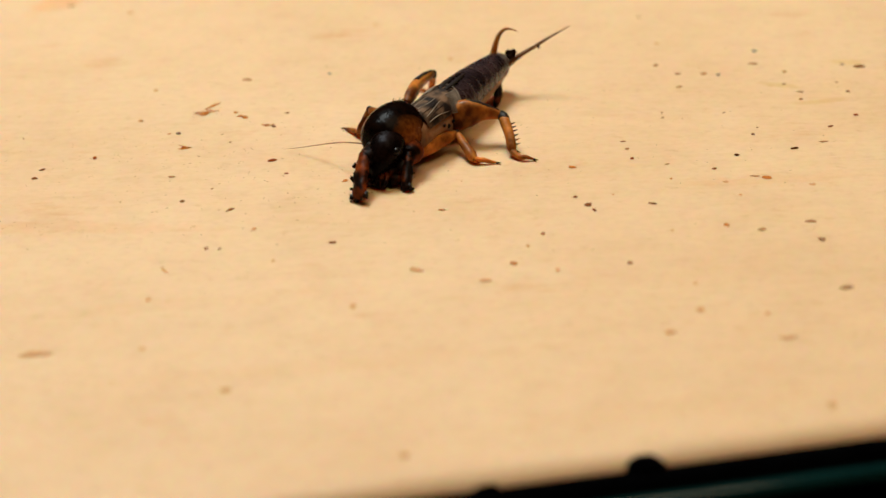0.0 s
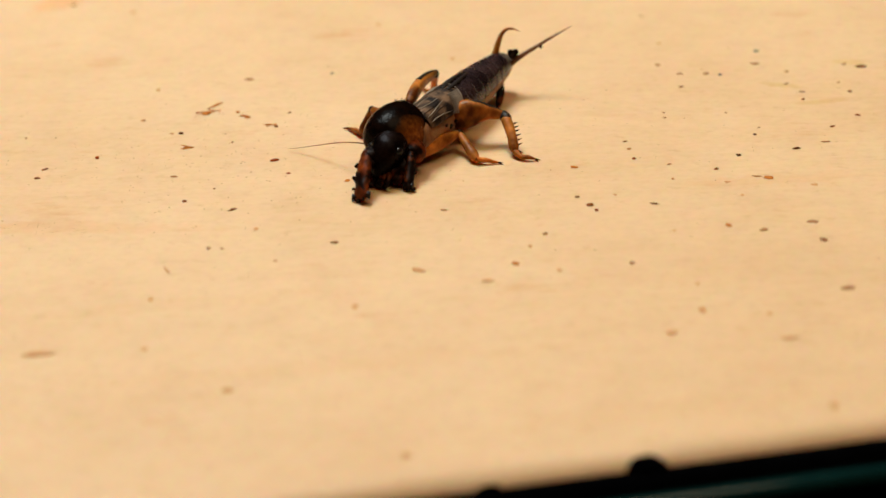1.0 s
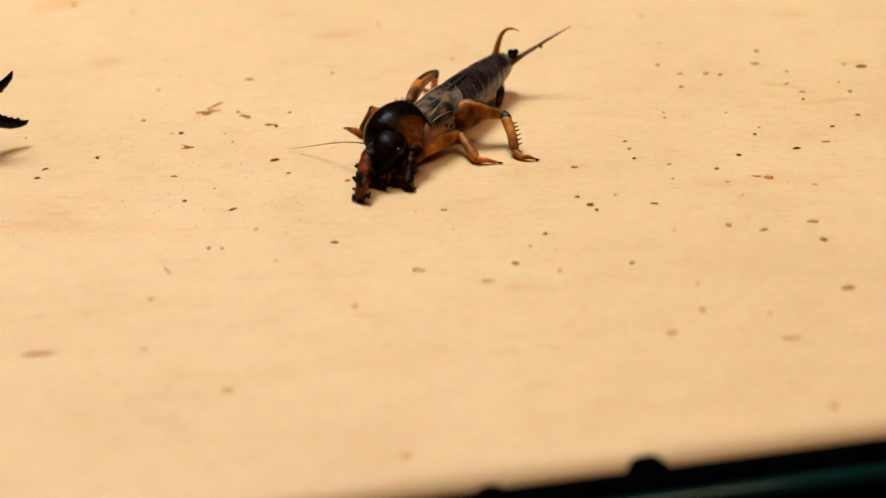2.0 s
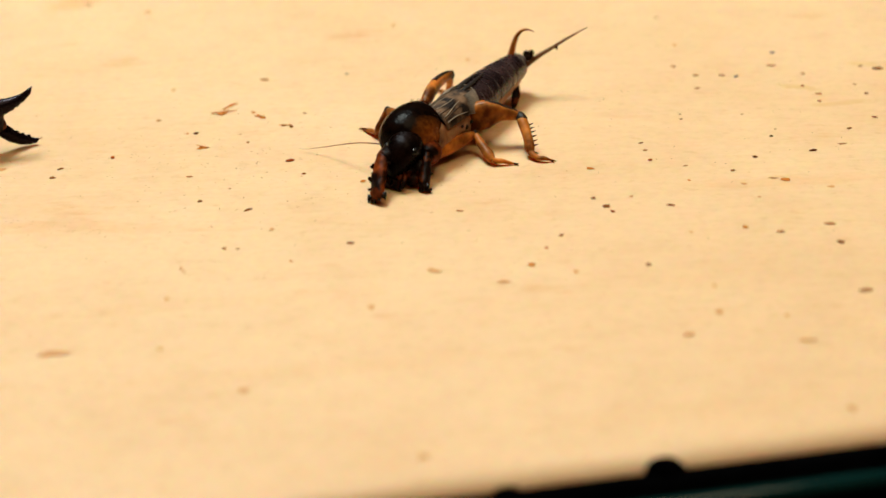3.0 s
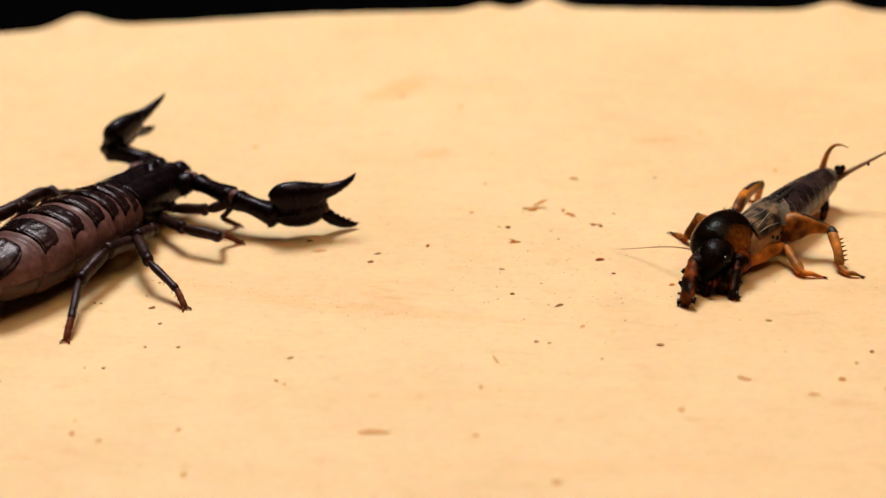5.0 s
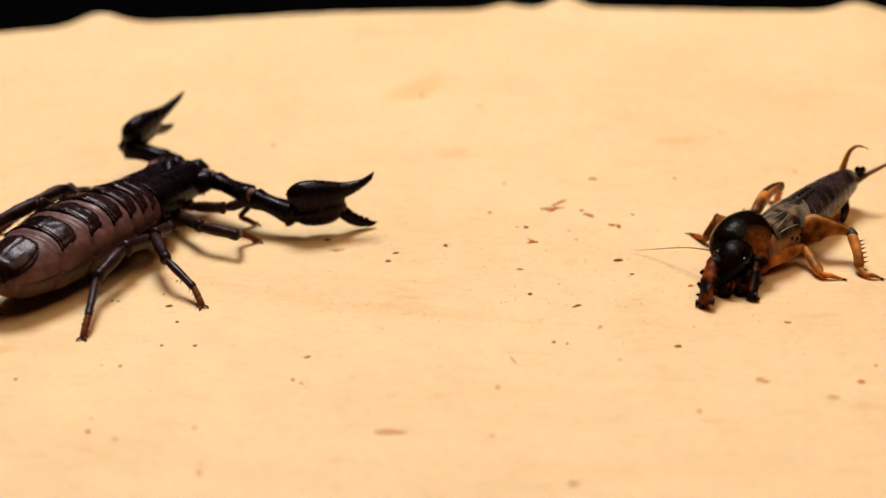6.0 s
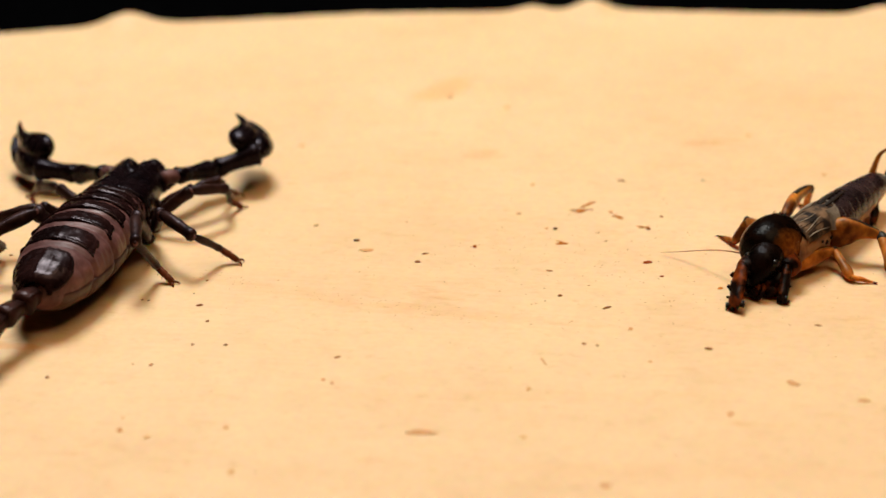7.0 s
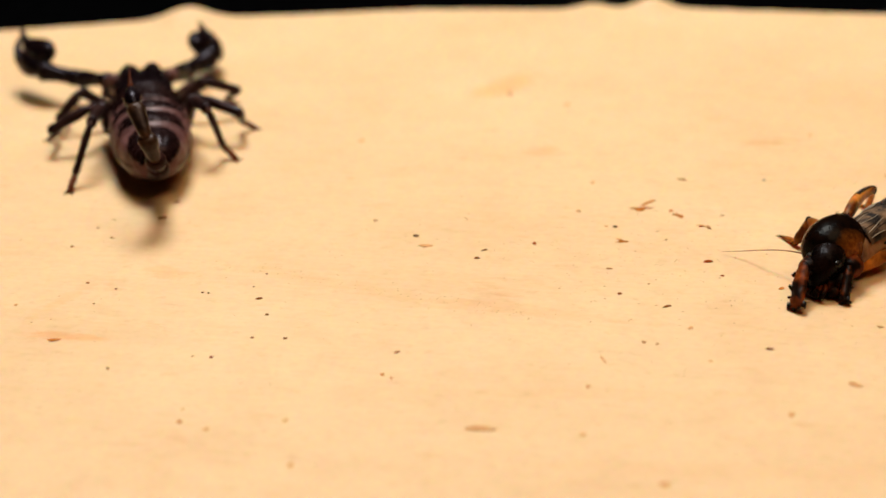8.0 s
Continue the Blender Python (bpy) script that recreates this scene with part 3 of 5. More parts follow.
for side in (-1, 1):
    for k, ((hx, hy, hz), lf, lp, lt, lr, th, *_) in LEGS.items():
        th *= 0.88
        part("coxa", tube([(side * (hx - 5.0), hy + 2.0, hz - 1.0), (side * (hx - 2.2), hy + 1.6, hz - 0.6), (side * (hx - 0.9), hy + 1.0, hz - 0.2), (side * (hx - 0.1), hy + 0.3, hz)],
                          [th * 1.3, th * 1.45, th * 1.4, th * 0.8], n=14, rough=0.12), LEG_SHELL, scorpion)
        bm = bmesh.new()
        ball(bm, (side * hx, hy, hz), (th * 1.15, th * 1.2, th * 1.2), 14, 10, rough=0.15)
        part("trochanter", bm, LEG_SHELL, scorpion)
        femur = part("femur", leg_segment(lf, th * 1.0, th * 1.12, 1.3), LEG_SHELL, scorpion)
        pat = part("patella", leg_segment(lp, th * 1.12, th * 0.98, 1.2), LEG_SHELL, scorpion)
        tib = part("tibia", leg_segment(lt, th * 0.80, th * 0.66, 1.05), LEG_SHELL, scorpion)
        for ob, r in ((femur, th * 0.85), (pat, th * 0.80), (tib, th * 0.62)):
            part("joint_skin", tube([(0, -0.55 * r, 0), (0, 0.0, 0), (0, 0.7 * r, 0)], [0.7 * r, 0.92 * r, 0.7 * r], n=12), MEMBRANE, ob, "pale mauve joint skin")
        bm = bmesh.new()
        loft(bm, [(0, -0.1, 0), (0, lr * 0.08, 0), (0, lr * 0.3, 0), (0, lr * 0.46, 0.06), (0, lr * 0.52, 0.06), (0, lr * 0.6, 0.05), (0, lr * 0.88, 0.0), (0, lr, 0.05)],
             [th * 0.5, th * 0.68, th * 0.68, th * 0.74, th * 0.55, th * 0.68, th * 0.64, th * 0.3], n=12, rough=0.12)
        foot = part("tarsus", bm, RED_TIP, scorpion, "reddish brown foot")
        for s in (-1, 1):
            part("claw", tube([(s * 0.25, lr * 0.92, 0), (s * 0.75, lr + 0.45, 0.35), (s * 1.05, lr + 1.0, -0.05)], [0.26, 0.2, 0.05], n=6), RED_TIP, foot)
        for q in range(6):
            y = lr * (0.15 + 0.13 * q)
            part("bristle", tube([(0.3 * (-1) ** q, y, -0.3), (0.85 * (-1) ** q, y + 0.6, -0.75)], [0.08, 0.02], n=5), RED_TIP, foot)
        for q in range(3):
            y = lt * (0.62 + 0.15 * q)
            part("bristle", tube([(0.4 * (-1) ** q, y, -0.3), (1.1 * (-1) ** q, y + 0.7, -0.7)], [0.09, 0.02], n=5), RED_TIP, tib)
        leg_parts[side, k] = (femur, pat, tib, foot)

# pincer arms
PALM = [(9.6, 0.9), (9.3, 2.9), (9.6, 5.2), (8.6, 6.6), (5.6, 7.1), (2.4, 7.4), (-0.4, 7.0), (-2.1, 5.6), (-2.2, 3.8), (-0.9, 1.9), (-0.9, -0.1), (0.4, -1.6), (2.8, -2.2), (5.6, -2.1), (8.0, -1.2)]


def palm_edge(u):
    """A point (y, z) of the rounded outline of the palm, u from 0 to 1 round it."""
    n = len(PALM)
    i, f = int(u * n) % n, u * n - int(u * n)
    p = [Vector(PALM[(i + j) % n]) for j in (-1, 0, 1, 2)]
    q = 0.5 * (2 * p[1] + (p[2] - p[0]) * f + (2 * p[0] - 5 * p[1] + 4 * p[2] - p[3]) * f * f + (3 * p[1] - p[0] - 3 * p[2] + p[3]) * f ** 3)
    return q.x, q.y


def palm_mesh(side):
    """A flattened heart: domed on both faces, with a shallow crease from the notch behind to the finger hinge."""
    bm = bmesh.new()
    cy, cz, nu, nr = 4.2, 2.7, 56, 12
    faces = []
    for s in (-1, 1):
        rings = []
        for j in range(nr + 1):
            r = math.sin(j / nr * math.pi / 2)
            ring = []
            for i in range(nu):
                ey, ez = palm_edge(i / nu)
                y, z = cy + (ey - cy) * r, cz + (ez - cz) * r
                thick = 2.5 * max(0.0, 1 - r ** 2.8) ** 0.5 * (1 - 0.035 * max(0, y - 3) ** 1.2)
                line = z - (1.6 + 0.16 * (y + 0.6))
                thick -= 0.55 * math.exp(-(line / 0.42) ** 2) * min(1, thick) * max(0.0, 1 - max(0.0, y - 5) / 4.5)
                thick += 0.10 * noise.noise(Vector((y * 0.7, z * 0.7, s * 3 + side)))
                ring.append(bm.verts.new((s * max(thick, 0.05), y, z)) if j or not i else ring[0])
            rings.append(ring)
        for a, b in zip(rings, rings[1:]):
            for i in range(nu):
                f = [a[i], a[(i + 1) % nu], b[(i + 1) % nu], b[i]]
                f = list(dict.fromkeys(f))
                bm.faces.new(f if s < 0 else f[::-1])
        faces.append(rings[-1])
    for i in range(nu):
        bm.faces.new((faces[0][i], faces[0][(i + 1) % nu], faces[1][(i + 1) % nu], faces[1][i]))
    bmesh.ops.recalc_face_normals(bm, faces=bm.faces)
    return bm




def arm_segment(length, r0, r1, deep):
    """A stout, keeled arm joint along +Y, swollen before its far end."""
    ys = (-0.04, 0.0, 0.04, 0.10, 0.18, 0.30, 0.45, 0.60, 0.74, 0.84, 0.91, 0.96, 1.0, 1.03)
    ks = (0.35, 0.66, 0.92, 1.12, 1.06, 0.92, 0.90, 0.96, 1.06, 1.18, 1.22, 1.02, 0.7, 0.3)
    bm = tube([(0, y * length, 0) for y in ys], [((r0 + (r1 - r0) * y) * q, (r0 + (r1 - r0) * y) * q * deep) for y, q in zip(ys, ks)], n=24, power=0.72, rough=0.10)
    for v in bm.verts:
        v.co += v.normal * (0.12 * noise.noise(v.co * 1.1) + 0.06 * noise.noise(v.co * 3.1))
    return bm


FEMUR_LEN, PATELLA_LEN = 11.2, 10.3
arm_parts = {}
for side in (-1, 1):
    bm = bmesh.new()
    loft(bm, [(side * 3.2, 24.5, 6.8), (side * 4.6, 25.8, 7.4), (side * 6.0, 26.8, 7.9), (side * 7.3, 27.4, 8.2)], [2.1, 2.3, 2.1, 1.5], n=16, rough=0.1)
    part("trochanter", bm, BLACK_SHELL, scorpion)
    fem = part("arm_femur", arm_segment(FEMUR_LEN, 1.6, 1.8, 0.95), BLACK_SHELL, scorpion)
    part("joint_skin", tube([(0, -3.2, 0), (0, -2.4, 0), (0, -1.9, 0), (0, -1.5, 0), (0, -0.8, 0), (0, 0.9, 0)], [1.2, 1.5, 1.3, 1.55, 1.65, 1.2], n=16), MEMBRANE, fem, "pale mauve joint skin")
    for q in range(6):
        bm = bmesh.new()
        ball(bm, (1.3 * side, 2 + 1.4 * q, 1.05), (0.28, 0.32, 0.28), 6, 4)
        part("granule", bm, BLACK_SHELL, fem)
    pat = part("arm_patella", arm_segment(PATELLA_LEN, 1.75, 2.0, 1.0), BLACK_SHELL, scorpion)
    part("joint_skin", tube([(0, -1.0, 0.4), (0, 0.0, 0.5), (0, 0.9, 0.2)], [1.2, 1.45, 1.2], n=14), MEMBRANE, pat, "reddish joint skin")
    # claw: +Z is the side of the fixed finger; the wrist sits low on the palm
    claw = part("claw_palm", palm_mesh(side), BLACK_SHELL, scorpion, "broad heart-shaped black pincer")
    part("wrist", tube([(0, -1.2, 0.0), (0, 0.0, 0.0), (0, 1.4, 0.2)], [1.1, 1.35, 1.15], n=12, rough=0.1), BLACK_SHELL, claw)
    for q in range(11):
        bm = bmesh.new()
        y, z = palm_edge(0.235 + 0.026 * q)
        ball(bm, (0.1 * side, y, z - 0.05), (0.32, 0.36, 0.26), 6, 4)
        part("granule", bm, BLACK_SHELL, claw)
    fixed = tube([(0, 6.6, 4.6), (0, 8.6, 5.0), (0, 10.2, 5.5), (0, 11.6, 6.0), (0, 12.9, 6.7), (0, 14.0, 7.6), (0, 14.7, 8.7)],
                 [(1.6, 2.1), (1.4, 1.75), (1.1, 1.3), (0.9, 1.05), (0.72, 0.85), (0.5, 0.6), (0.12, 0.14)], n=14, rough=0.2)
    part("fixed_finger", fixed, BLACK_SHELL, claw)
    for q in range(5):
        bm = bmesh.new()
        y = 10.0 + 0.95 * q
        ball(bm, (0, y, 4.2 + 0.30 * (y - 10.0) + 0.12 * (y - 10.0) ** 2), (0.3, 0.45, 0.38), 6, 5)
        part("tooth", bm, BLACK_SHELL, claw)
    bm = tube([(0, -0.6, 0.1), (0, 0.6, 0), (0, 2.4, -0.3), (0, 4.4, -0.25), (0, 6.1, 0.2), (0, 7.1, 0.7), (0, 7.4, 1.3)],
              [(1.0, 1.0), (1.3, 1.35), (1.15, 1.2), (0.95, 1.05), (0.7, 0.75), (0.42, 0.45), (0.12, 0.14)], n=12, rough=0.14)
    mov = part("moving_finger", bm, BLACK_SHELL, scorpion)
    bm2 = bmesh.new()
    ball(bm2, (0, 8.9, 1.3), (1.0, 0.9, 1.5), 12, 8, rough=0.1)
    part("joint_skin", bm2, RED_TIP, claw, "reddish brown joint skin")
    for q in range(4):
        bm = bmesh.new()
        ball(bm, (0, 1.6 + 1.25 * q, 0.85 - 0.12 * q + 0.05 * q * q), (0.28, 0.45, 0.36), 6, 5)
        part("tooth", bm, BLACK_SHELL, mov)
    arm_parts[side] = (fem, pat, claw, mov)

# tail: five ringed segments and the sting
TAIL = [5.0, 5.4, 5.8, 6.3, 7.4]
tail_parts = []
for k, ln in enumerate(TAIL):
    r = (1.95, 1.8, 1.7, 1.6, 1.5)[k]
    ys = (-0.3, 0.2, ln * 0.25, ln * 0.6, ln * 0.88, ln, ln + 0.3)
    ks = (0.45, 0.68, 0.92, 1.06, 1.24, 1.02, 0.4)
    bm = tube([(0, y, 0) for y in ys], [(r * q, r * q * 0.95) for q in ks], n=18, power=0.95, rough=0.14)
    seg = part("tail_segment", bm, OLIVE_SHELL if k > 2 else TAIL_SHELL, scorpion)
    for s in (-1, 1):
        part("keel", tube([(s * r * 0.72, 0.4, r * 0.62), (s * r * 0.78, ln * 0.5, r * 0.74), (s * r * 0.82, ln * 0.92, r * 0.82), (s * r * 0.75, ln, r * 0.7)],
                          [0.12, 0.20, 0.26, 0.1], n=6, rough=0.5), seg.data.materials[0], seg)
    tail_parts.append(seg)
bm = bmesh.new()
loft(bm, [(0, -0.3, 0), (0, 0.4, 0), (0, 1.6, -0.3), (0, 3.2, -0.4), (0, 4.5, -0.1), (0, 5.6, 0.4)],
     [0.7, 1.0, 1.75, 1.9, 1.3, 0.65], n=16)
telson = part("sting_bulb", bm, BLACK_SHELL, scorpion)
part("sting", tube([(0, 5.1, 0.2), (0, 6.4, 0.7), (0, 7.8, 1.5), (0, 9.0, 2.6)], [0.75, 0.45, 0.28, 0.05], n=8), RED_TIP, telson)

# ---- how the scorpion goes ----
ROOT_KEYS = [(0.0, -150.0, 258.0, 67), (1.0, -141.0, 281.0, 67), (1.4, -133.5, 298.0, 67), (1.5, -133.0, 302.0, 68), (1.6, -127.6, 306.8, 68.6), (1.7, -127.8, 306.8, 68.6), (2.1, -129.1, 306.8, 69.2), (6.3, -129.1, 306.9, 69.1), (6.5, -129.3, 304.8, 70.5), (6.6, -130.2, 303.8, 73.9), (6.7, -131.2, 302.2, 77.3), (6.8, -132.7, 301.2, 81.0), (7.0, -134.7, 302.6, 88.8), (7.2, -137.8, 310.3, 95.6), (7.4, -141.6, 321.4, 100.8), (7.5, -143.9, 327.0, 103.0), (7.6, -145.8, 333.4, 106.8), (7.8, -149.7, 346.6, 108.4), (8.0, -155.1, 358.2, 112.2)]
STEPS = {  # where each foot stands, in board millimetres
    (1, 1): [(6.3, -103.5, 326.2), (6.5, -103.5, 326.2), (6.7, -103.0, 327.0), (6.9, -114.0, 337.5), (7.12, -119.3, 339.0), (7.2, -126.0, 347.0), (7.4, -136.9, 362.0), (7.6, -143.0, 376.0), (7.8, -152.0, 394.0), (8.0, -157.0, 402.0)],
    (1, 2): [(6.3, -101.1, 318.0), (6.5, -101.1, 318.0), (6.85, -100.5, 318.5), (7.0, -114.5, 334.0), (7.1, -117.1, 340.6), (7.31, -117.1, 340.9), (7.4, -121.4, 350.0), (7.5, -131.0, 365.0), (7.85, -131.8, 367.0), (8.0, -145.0, 390.0)],
    (1, 3): [(6.3, -104.2, 288.1), (6.5, -104.2, 288.1), (6.6, -106.0, 299.0), (6.8, -108.0, 306.0), (7.12, -108.0, 307.6), (7.2, -115.3, 324.0), (7.28, -119.3, 332.0), (7.5, -119.6, 332.0), (7.6, -128.6, 355.4), (7.85, -129.7, 359.0), (8.0, -135.7, 374.5)],
    (1, 4): [(6.3, -121.9, 273.6), (6.85, -121.9, 273.4), (7.0, -117.8, 296.5), (7.08, -115.1, 300.2), (7.31, -114.8, 300.0), (7.4, -118.8, 312.0), (7.5, -122.7, 323.6), (7.65, -123.0, 325.5), (7.8, -126.7, 338.6), (8.0, -134.4, 354.8)],
    (-1, 1): [(6.3, -136.0, 344.0), (6.5, -136.0, 344.0), (7.0, -146.0, 353.0), (7.2, -158.0, 352.0), (7.4, -163.0, 356.0), (7.6, -166.0, 372.0), (7.8, -171.0, 384.0), (8.0, -177.0, 395.0)],
    (-1, 2): [(6.3, -150.5, 321.0), (6.5, -150.5, 321.0), (7.0, -160.0, 335.0), (7.2, -164.7, 341.3), (7.4, -168.5, 346.0), (7.5, -170.7, 348.7), (7.65, -171.5, 351.0), (7.8, -181.5, 370.0), (8.0, -181.9, 371.0)],
    (-1, 3): [(6.3, -154.0, 317.0), (6.5, -154.0, 317.0), (7.0, -164.0, 314.0), (7.2, -162.3, 316.9), (7.4, -163.5, 316.0), (7.5, -170.4, 334.0), (7.85, -170.1, 338.0), (8.0, -180.3, 361.4)],
    (-1, 4): [(6.3, -158.0, 310.0), (6.5, -158.0, 310.0), (6.9, -157.0, 305.0), (7.2, -156.5, 303.5), (7.4, -157.9, 307.0), (7.65, -158.0, 307.5), (7.8, -162.8, 331.5), (8.0, -164.0, 332.2)],
}
# directions of arm femur, arm patella and claw, and the claw's upper side, in the scorpion's own space
ARMS = {
    1: [(0.0, (0.93, 0.36, 0.12), (0.49, 0.87, 0.09), (-0.10, 0.96, 0.25), (-0.68, 0.00, 0.73)),
        (1.5, (0.96, 0.25, 0.12), (0.62, 0.78, 0.09), (0.10, 0.95, 0.31), (-0.60, 0.00, 0.80)),
        (1.6, (1.00, -0.07, 0.02), (0.97, 0.25, -0.06), (0.70, 0.57, 0.43), (0.02, -0.27, 0.96)),
        (1.7, (0.99, -0.15, -0.01), (0.98, 0.17, -0.09), (0.71, 0.67, 0.21), (-0.02, -0.23, 0.97)),
        (2.3, (0.97, -0.21, -0.09), (0.97, 0.08, -0.24), (0.71, 0.70, -0.08), (-0.06, -0.19, 0.98)),
        (6.3, (0.97, -0.21, -0.09), (0.97, 0.08, -0.24), (0.71, 0.70, -0.08), (-0.06, -0.19, 0.98)),
        (6.5, (0.98, -0.20, 0.04), (0.86, 0.39, -0.33), (0.50, 0.86, -0.12), (-0.20, -0.10, 0.97)),
        (6.6, (0.99, -0.15, 0.05), (0.83, 0.47, -0.30), (0.28, 0.95, -0.15), (-0.47, -0.02, 0.88)),
        (6.7, (0.98, -0.20, 0.09), (0.84, 0.47, -0.27), (0.20, 0.96, -0.19), (-0.59, 0.00, 0.81)),
        (6.8, (1.00, 0.00, 0.05), (0.79, 0.57, -0.24), (-0.06, 0.98, -0.20), (-0.68, -0.01, 0.73)),
        (7.0, (0.46, 0.87, -0.19), (0.83, 0.52, 0.22), (-0.10, 0.99, -0.09), (-0.87, -0.05, 0.50)),
        (7.2, (0.20, 0.96, -0.17), (0.72, 0.67, 0.19), (-0.09, 0.99, -0.10), (-0.83, -0.03, 0.56)),
        (7.4, (0.19, 0.94, -0.29), (0.70, 0.71, 0.06), (0.14, 0.97, -0.21), (-0.71, -0.01, 0.70)),
        (7.5, (0.14, 0.96, -0.23), (0.71, 0.71, 0.04), (0.03, 1.00, -0.09), (-0.58, -0.01, 0.82)),
        (7.6, (0.28, 0.95, -0.12), (0.78, 0.59, 0.18), (0.13, 0.99, 0.04), (-0.68, -0.01, 0.73)),
        (7.8, (0.40, 0.91, -0.08), (0.81, 0.51, 0.30), (0.19, 0.98, 0.08), (-0.72, -0.00, 0.70)),
        (8.0, (0.25, 0.93, -0.27), (0.73, 0.68, 0.10), (0.30, 0.95, -0.11), (-0.74, -0.00, 0.68))],
    -1: [(0.0, (-0.38, 0.89, -0.24), (-0.96, -0.18, 0.23), (0.10, 0.99, 0.10), (0.50, -0.30, 0.81)),
        (6.3, (-0.38, 0.89, -0.24), (-0.96, -0.18, 0.23), (0.10, 0.99, 0.10), (0.50, -0.30, 0.81)),
        (6.5, (-0.66, 0.73, -0.18), (-0.97, 0.20, 0.13), (0.15, 0.99, 0.04), (0.45, -0.32, 0.83)),
        (6.6, (-0.69, 0.68, -0.23), (-0.99, 0.15, 0.01), (0.07, 1.00, -0.05), (0.35, -0.33, 0.88)),
        (6.7, (-0.69, 0.66, -0.30), (-0.98, 0.21, 0.04), (-0.47, 0.87, -0.13), (0.74, -0.18, 0.65)),
        (6.8, (-0.79, 0.55, -0.27), (-1.00, 0.07, 0.01), (-0.64, 0.74, -0.19), (0.77, 0.07, 0.63)),
        (7.0, (-0.76, 0.59, -0.29), (-0.98, 0.21, 0.00), (-0.76, 0.64, -0.13), (0.66, 0.05, 0.75)),
        (7.2, (-0.79, 0.57, -0.23), (-0.98, 0.18, 0.10), (-0.72, 0.69, -0.07), (0.73, 0.10, 0.67)),
        (7.4, (-0.64, 0.72, -0.28), (-0.93, 0.37, 0.07), (-0.59, 0.80, -0.08), (0.63, 0.01, 0.77)),
        (7.5, (-0.64, 0.73, -0.25), (-0.93, 0.35, 0.10), (-0.54, 0.84, -0.02), (0.62, -0.01, 0.79)),
        (7.6, (-0.55, 0.82, -0.14), (-0.92, 0.38, 0.12), (-0.48, 0.88, 0.06), (0.65, 0.01, 0.76)),
        (7.8, (-0.57, 0.82, -0.09), (-0.90, 0.36, 0.24), (-0.41, 0.91, 0.05), (0.66, 0.01, 0.75)),
        (8.0, (-0.59, 0.79, -0.18), (-0.91, 0.38, 0.17), (-0.51, 0.86, -0.05), (0.65, 0.00, 0.76))],
}
FINGER_OPEN = {1: [(0.0, 31), (6.3, 29), (6.4, 14), (6.5, -3), (6.6, -14), (6.7, -24), (6.8, -32), (7.0, -37), (8.0, -38)], -1: [(0.0, 31), (6.4, 29), (6.6, 16), (6.7, -4), (6.8, -28), (7.0, -38), (8.0, -40)]}
BACK = [(-0.1, -0.98, -0.12), (-0.1, -0.99, -0.1), (-0.08, -0.99, -0.02), (-0.12, -0.98, 0.05), (-0.15, -0.97, 0.12), (-0.1, -0.8, 0.5)]
TAIL_KEYS = [
    (0.0, BACK), (6.8, BACK),
    (7.0, [(-0.19, -0.98, -0.06), (-0.25, -0.97, -0.02), (-0.08, -1.00, -0.05), (-0.12, -0.98, 0.13), (-0.15, -0.96, 0.22), (-0.11, -0.81, 0.57)]),
    (7.2, [(-0.20, -0.97, -0.11), (-0.22, -0.97, -0.11), (-0.24, -0.96, -0.12), (-0.26, -0.96, 0.02), (-0.29, -0.91, 0.30), (0.06, -0.69, 0.72)]),
    (7.4, [(-0.15, -0.99, -0.04), (-0.18, -0.98, 0.02), (-0.18, -0.98, 0.03), (-0.21, -0.95, 0.22), (-0.64, -0.71, 0.30), (0.18, -0.43, 0.89)]),
    (7.5, [(-0.13, -0.99, 0.03), (-0.12, -0.99, 0.04), (-0.14, -0.99, 0.08), (-0.21, -0.95, 0.22), (-0.68, -0.71, 0.17), (0.12, -0.35, 0.93)]),
    (7.6, [(-0.14, -0.99, -0.05), (-0.14, -0.99, 0.05), (-0.13, -0.99, 0.06), (-0.18, -0.94, 0.29), (-0.60, -0.68, 0.42), (0.07, -0.35, 0.93)]),
    (7.8, [(-0.08, -1.00, -0.06), (-0.06, -1.00, 0.05), (-0.07, -1.00, 0.05), (-0.20, -0.90, 0.39), (-0.41, -0.58, 0.70), (-0.01, -0.65, 0.76)]),
    (8.0, [(0.04, -1.00, 0.04), (-0.01, -0.88, 0.47), (-0.10, -0.80, 0.59), (-0.22, -0.39, 0.89), (-0.21, 0.74, 0.64), (-0.07, 0.94, 0.33)]),
]


def between(keys, t):
    """The pair of neighbouring rows and the eased way between them."""
    if t <= keys[0][0]:
        return keys[0], keys[0], 0.0
    for a, b in zip(keys, keys[1:]):
        if a[0] <= t <= b[0]:
            return a, b, (t - a[0]) / max(1e-6, b[0] - a[0])
    return keys[-1], keys[-1], 0.0


def root_at(t):
    a, b, k = between(ROOT_KEYS, t)
    x, y, h = (a[i] + (b[i] - a[i]) * k for i in (1, 2, 3))
    return Matrix.Translation((x * MM, y * MM, 0)) @ Matrix.Rotation(radians(h - 90), 4, "Z")


def slide(keys, t, i):
    a, b, k = between(keys, t)
    return Vector(a[i]).normalized().lerp(Vector(b[i]).normalized(), k).normalized()


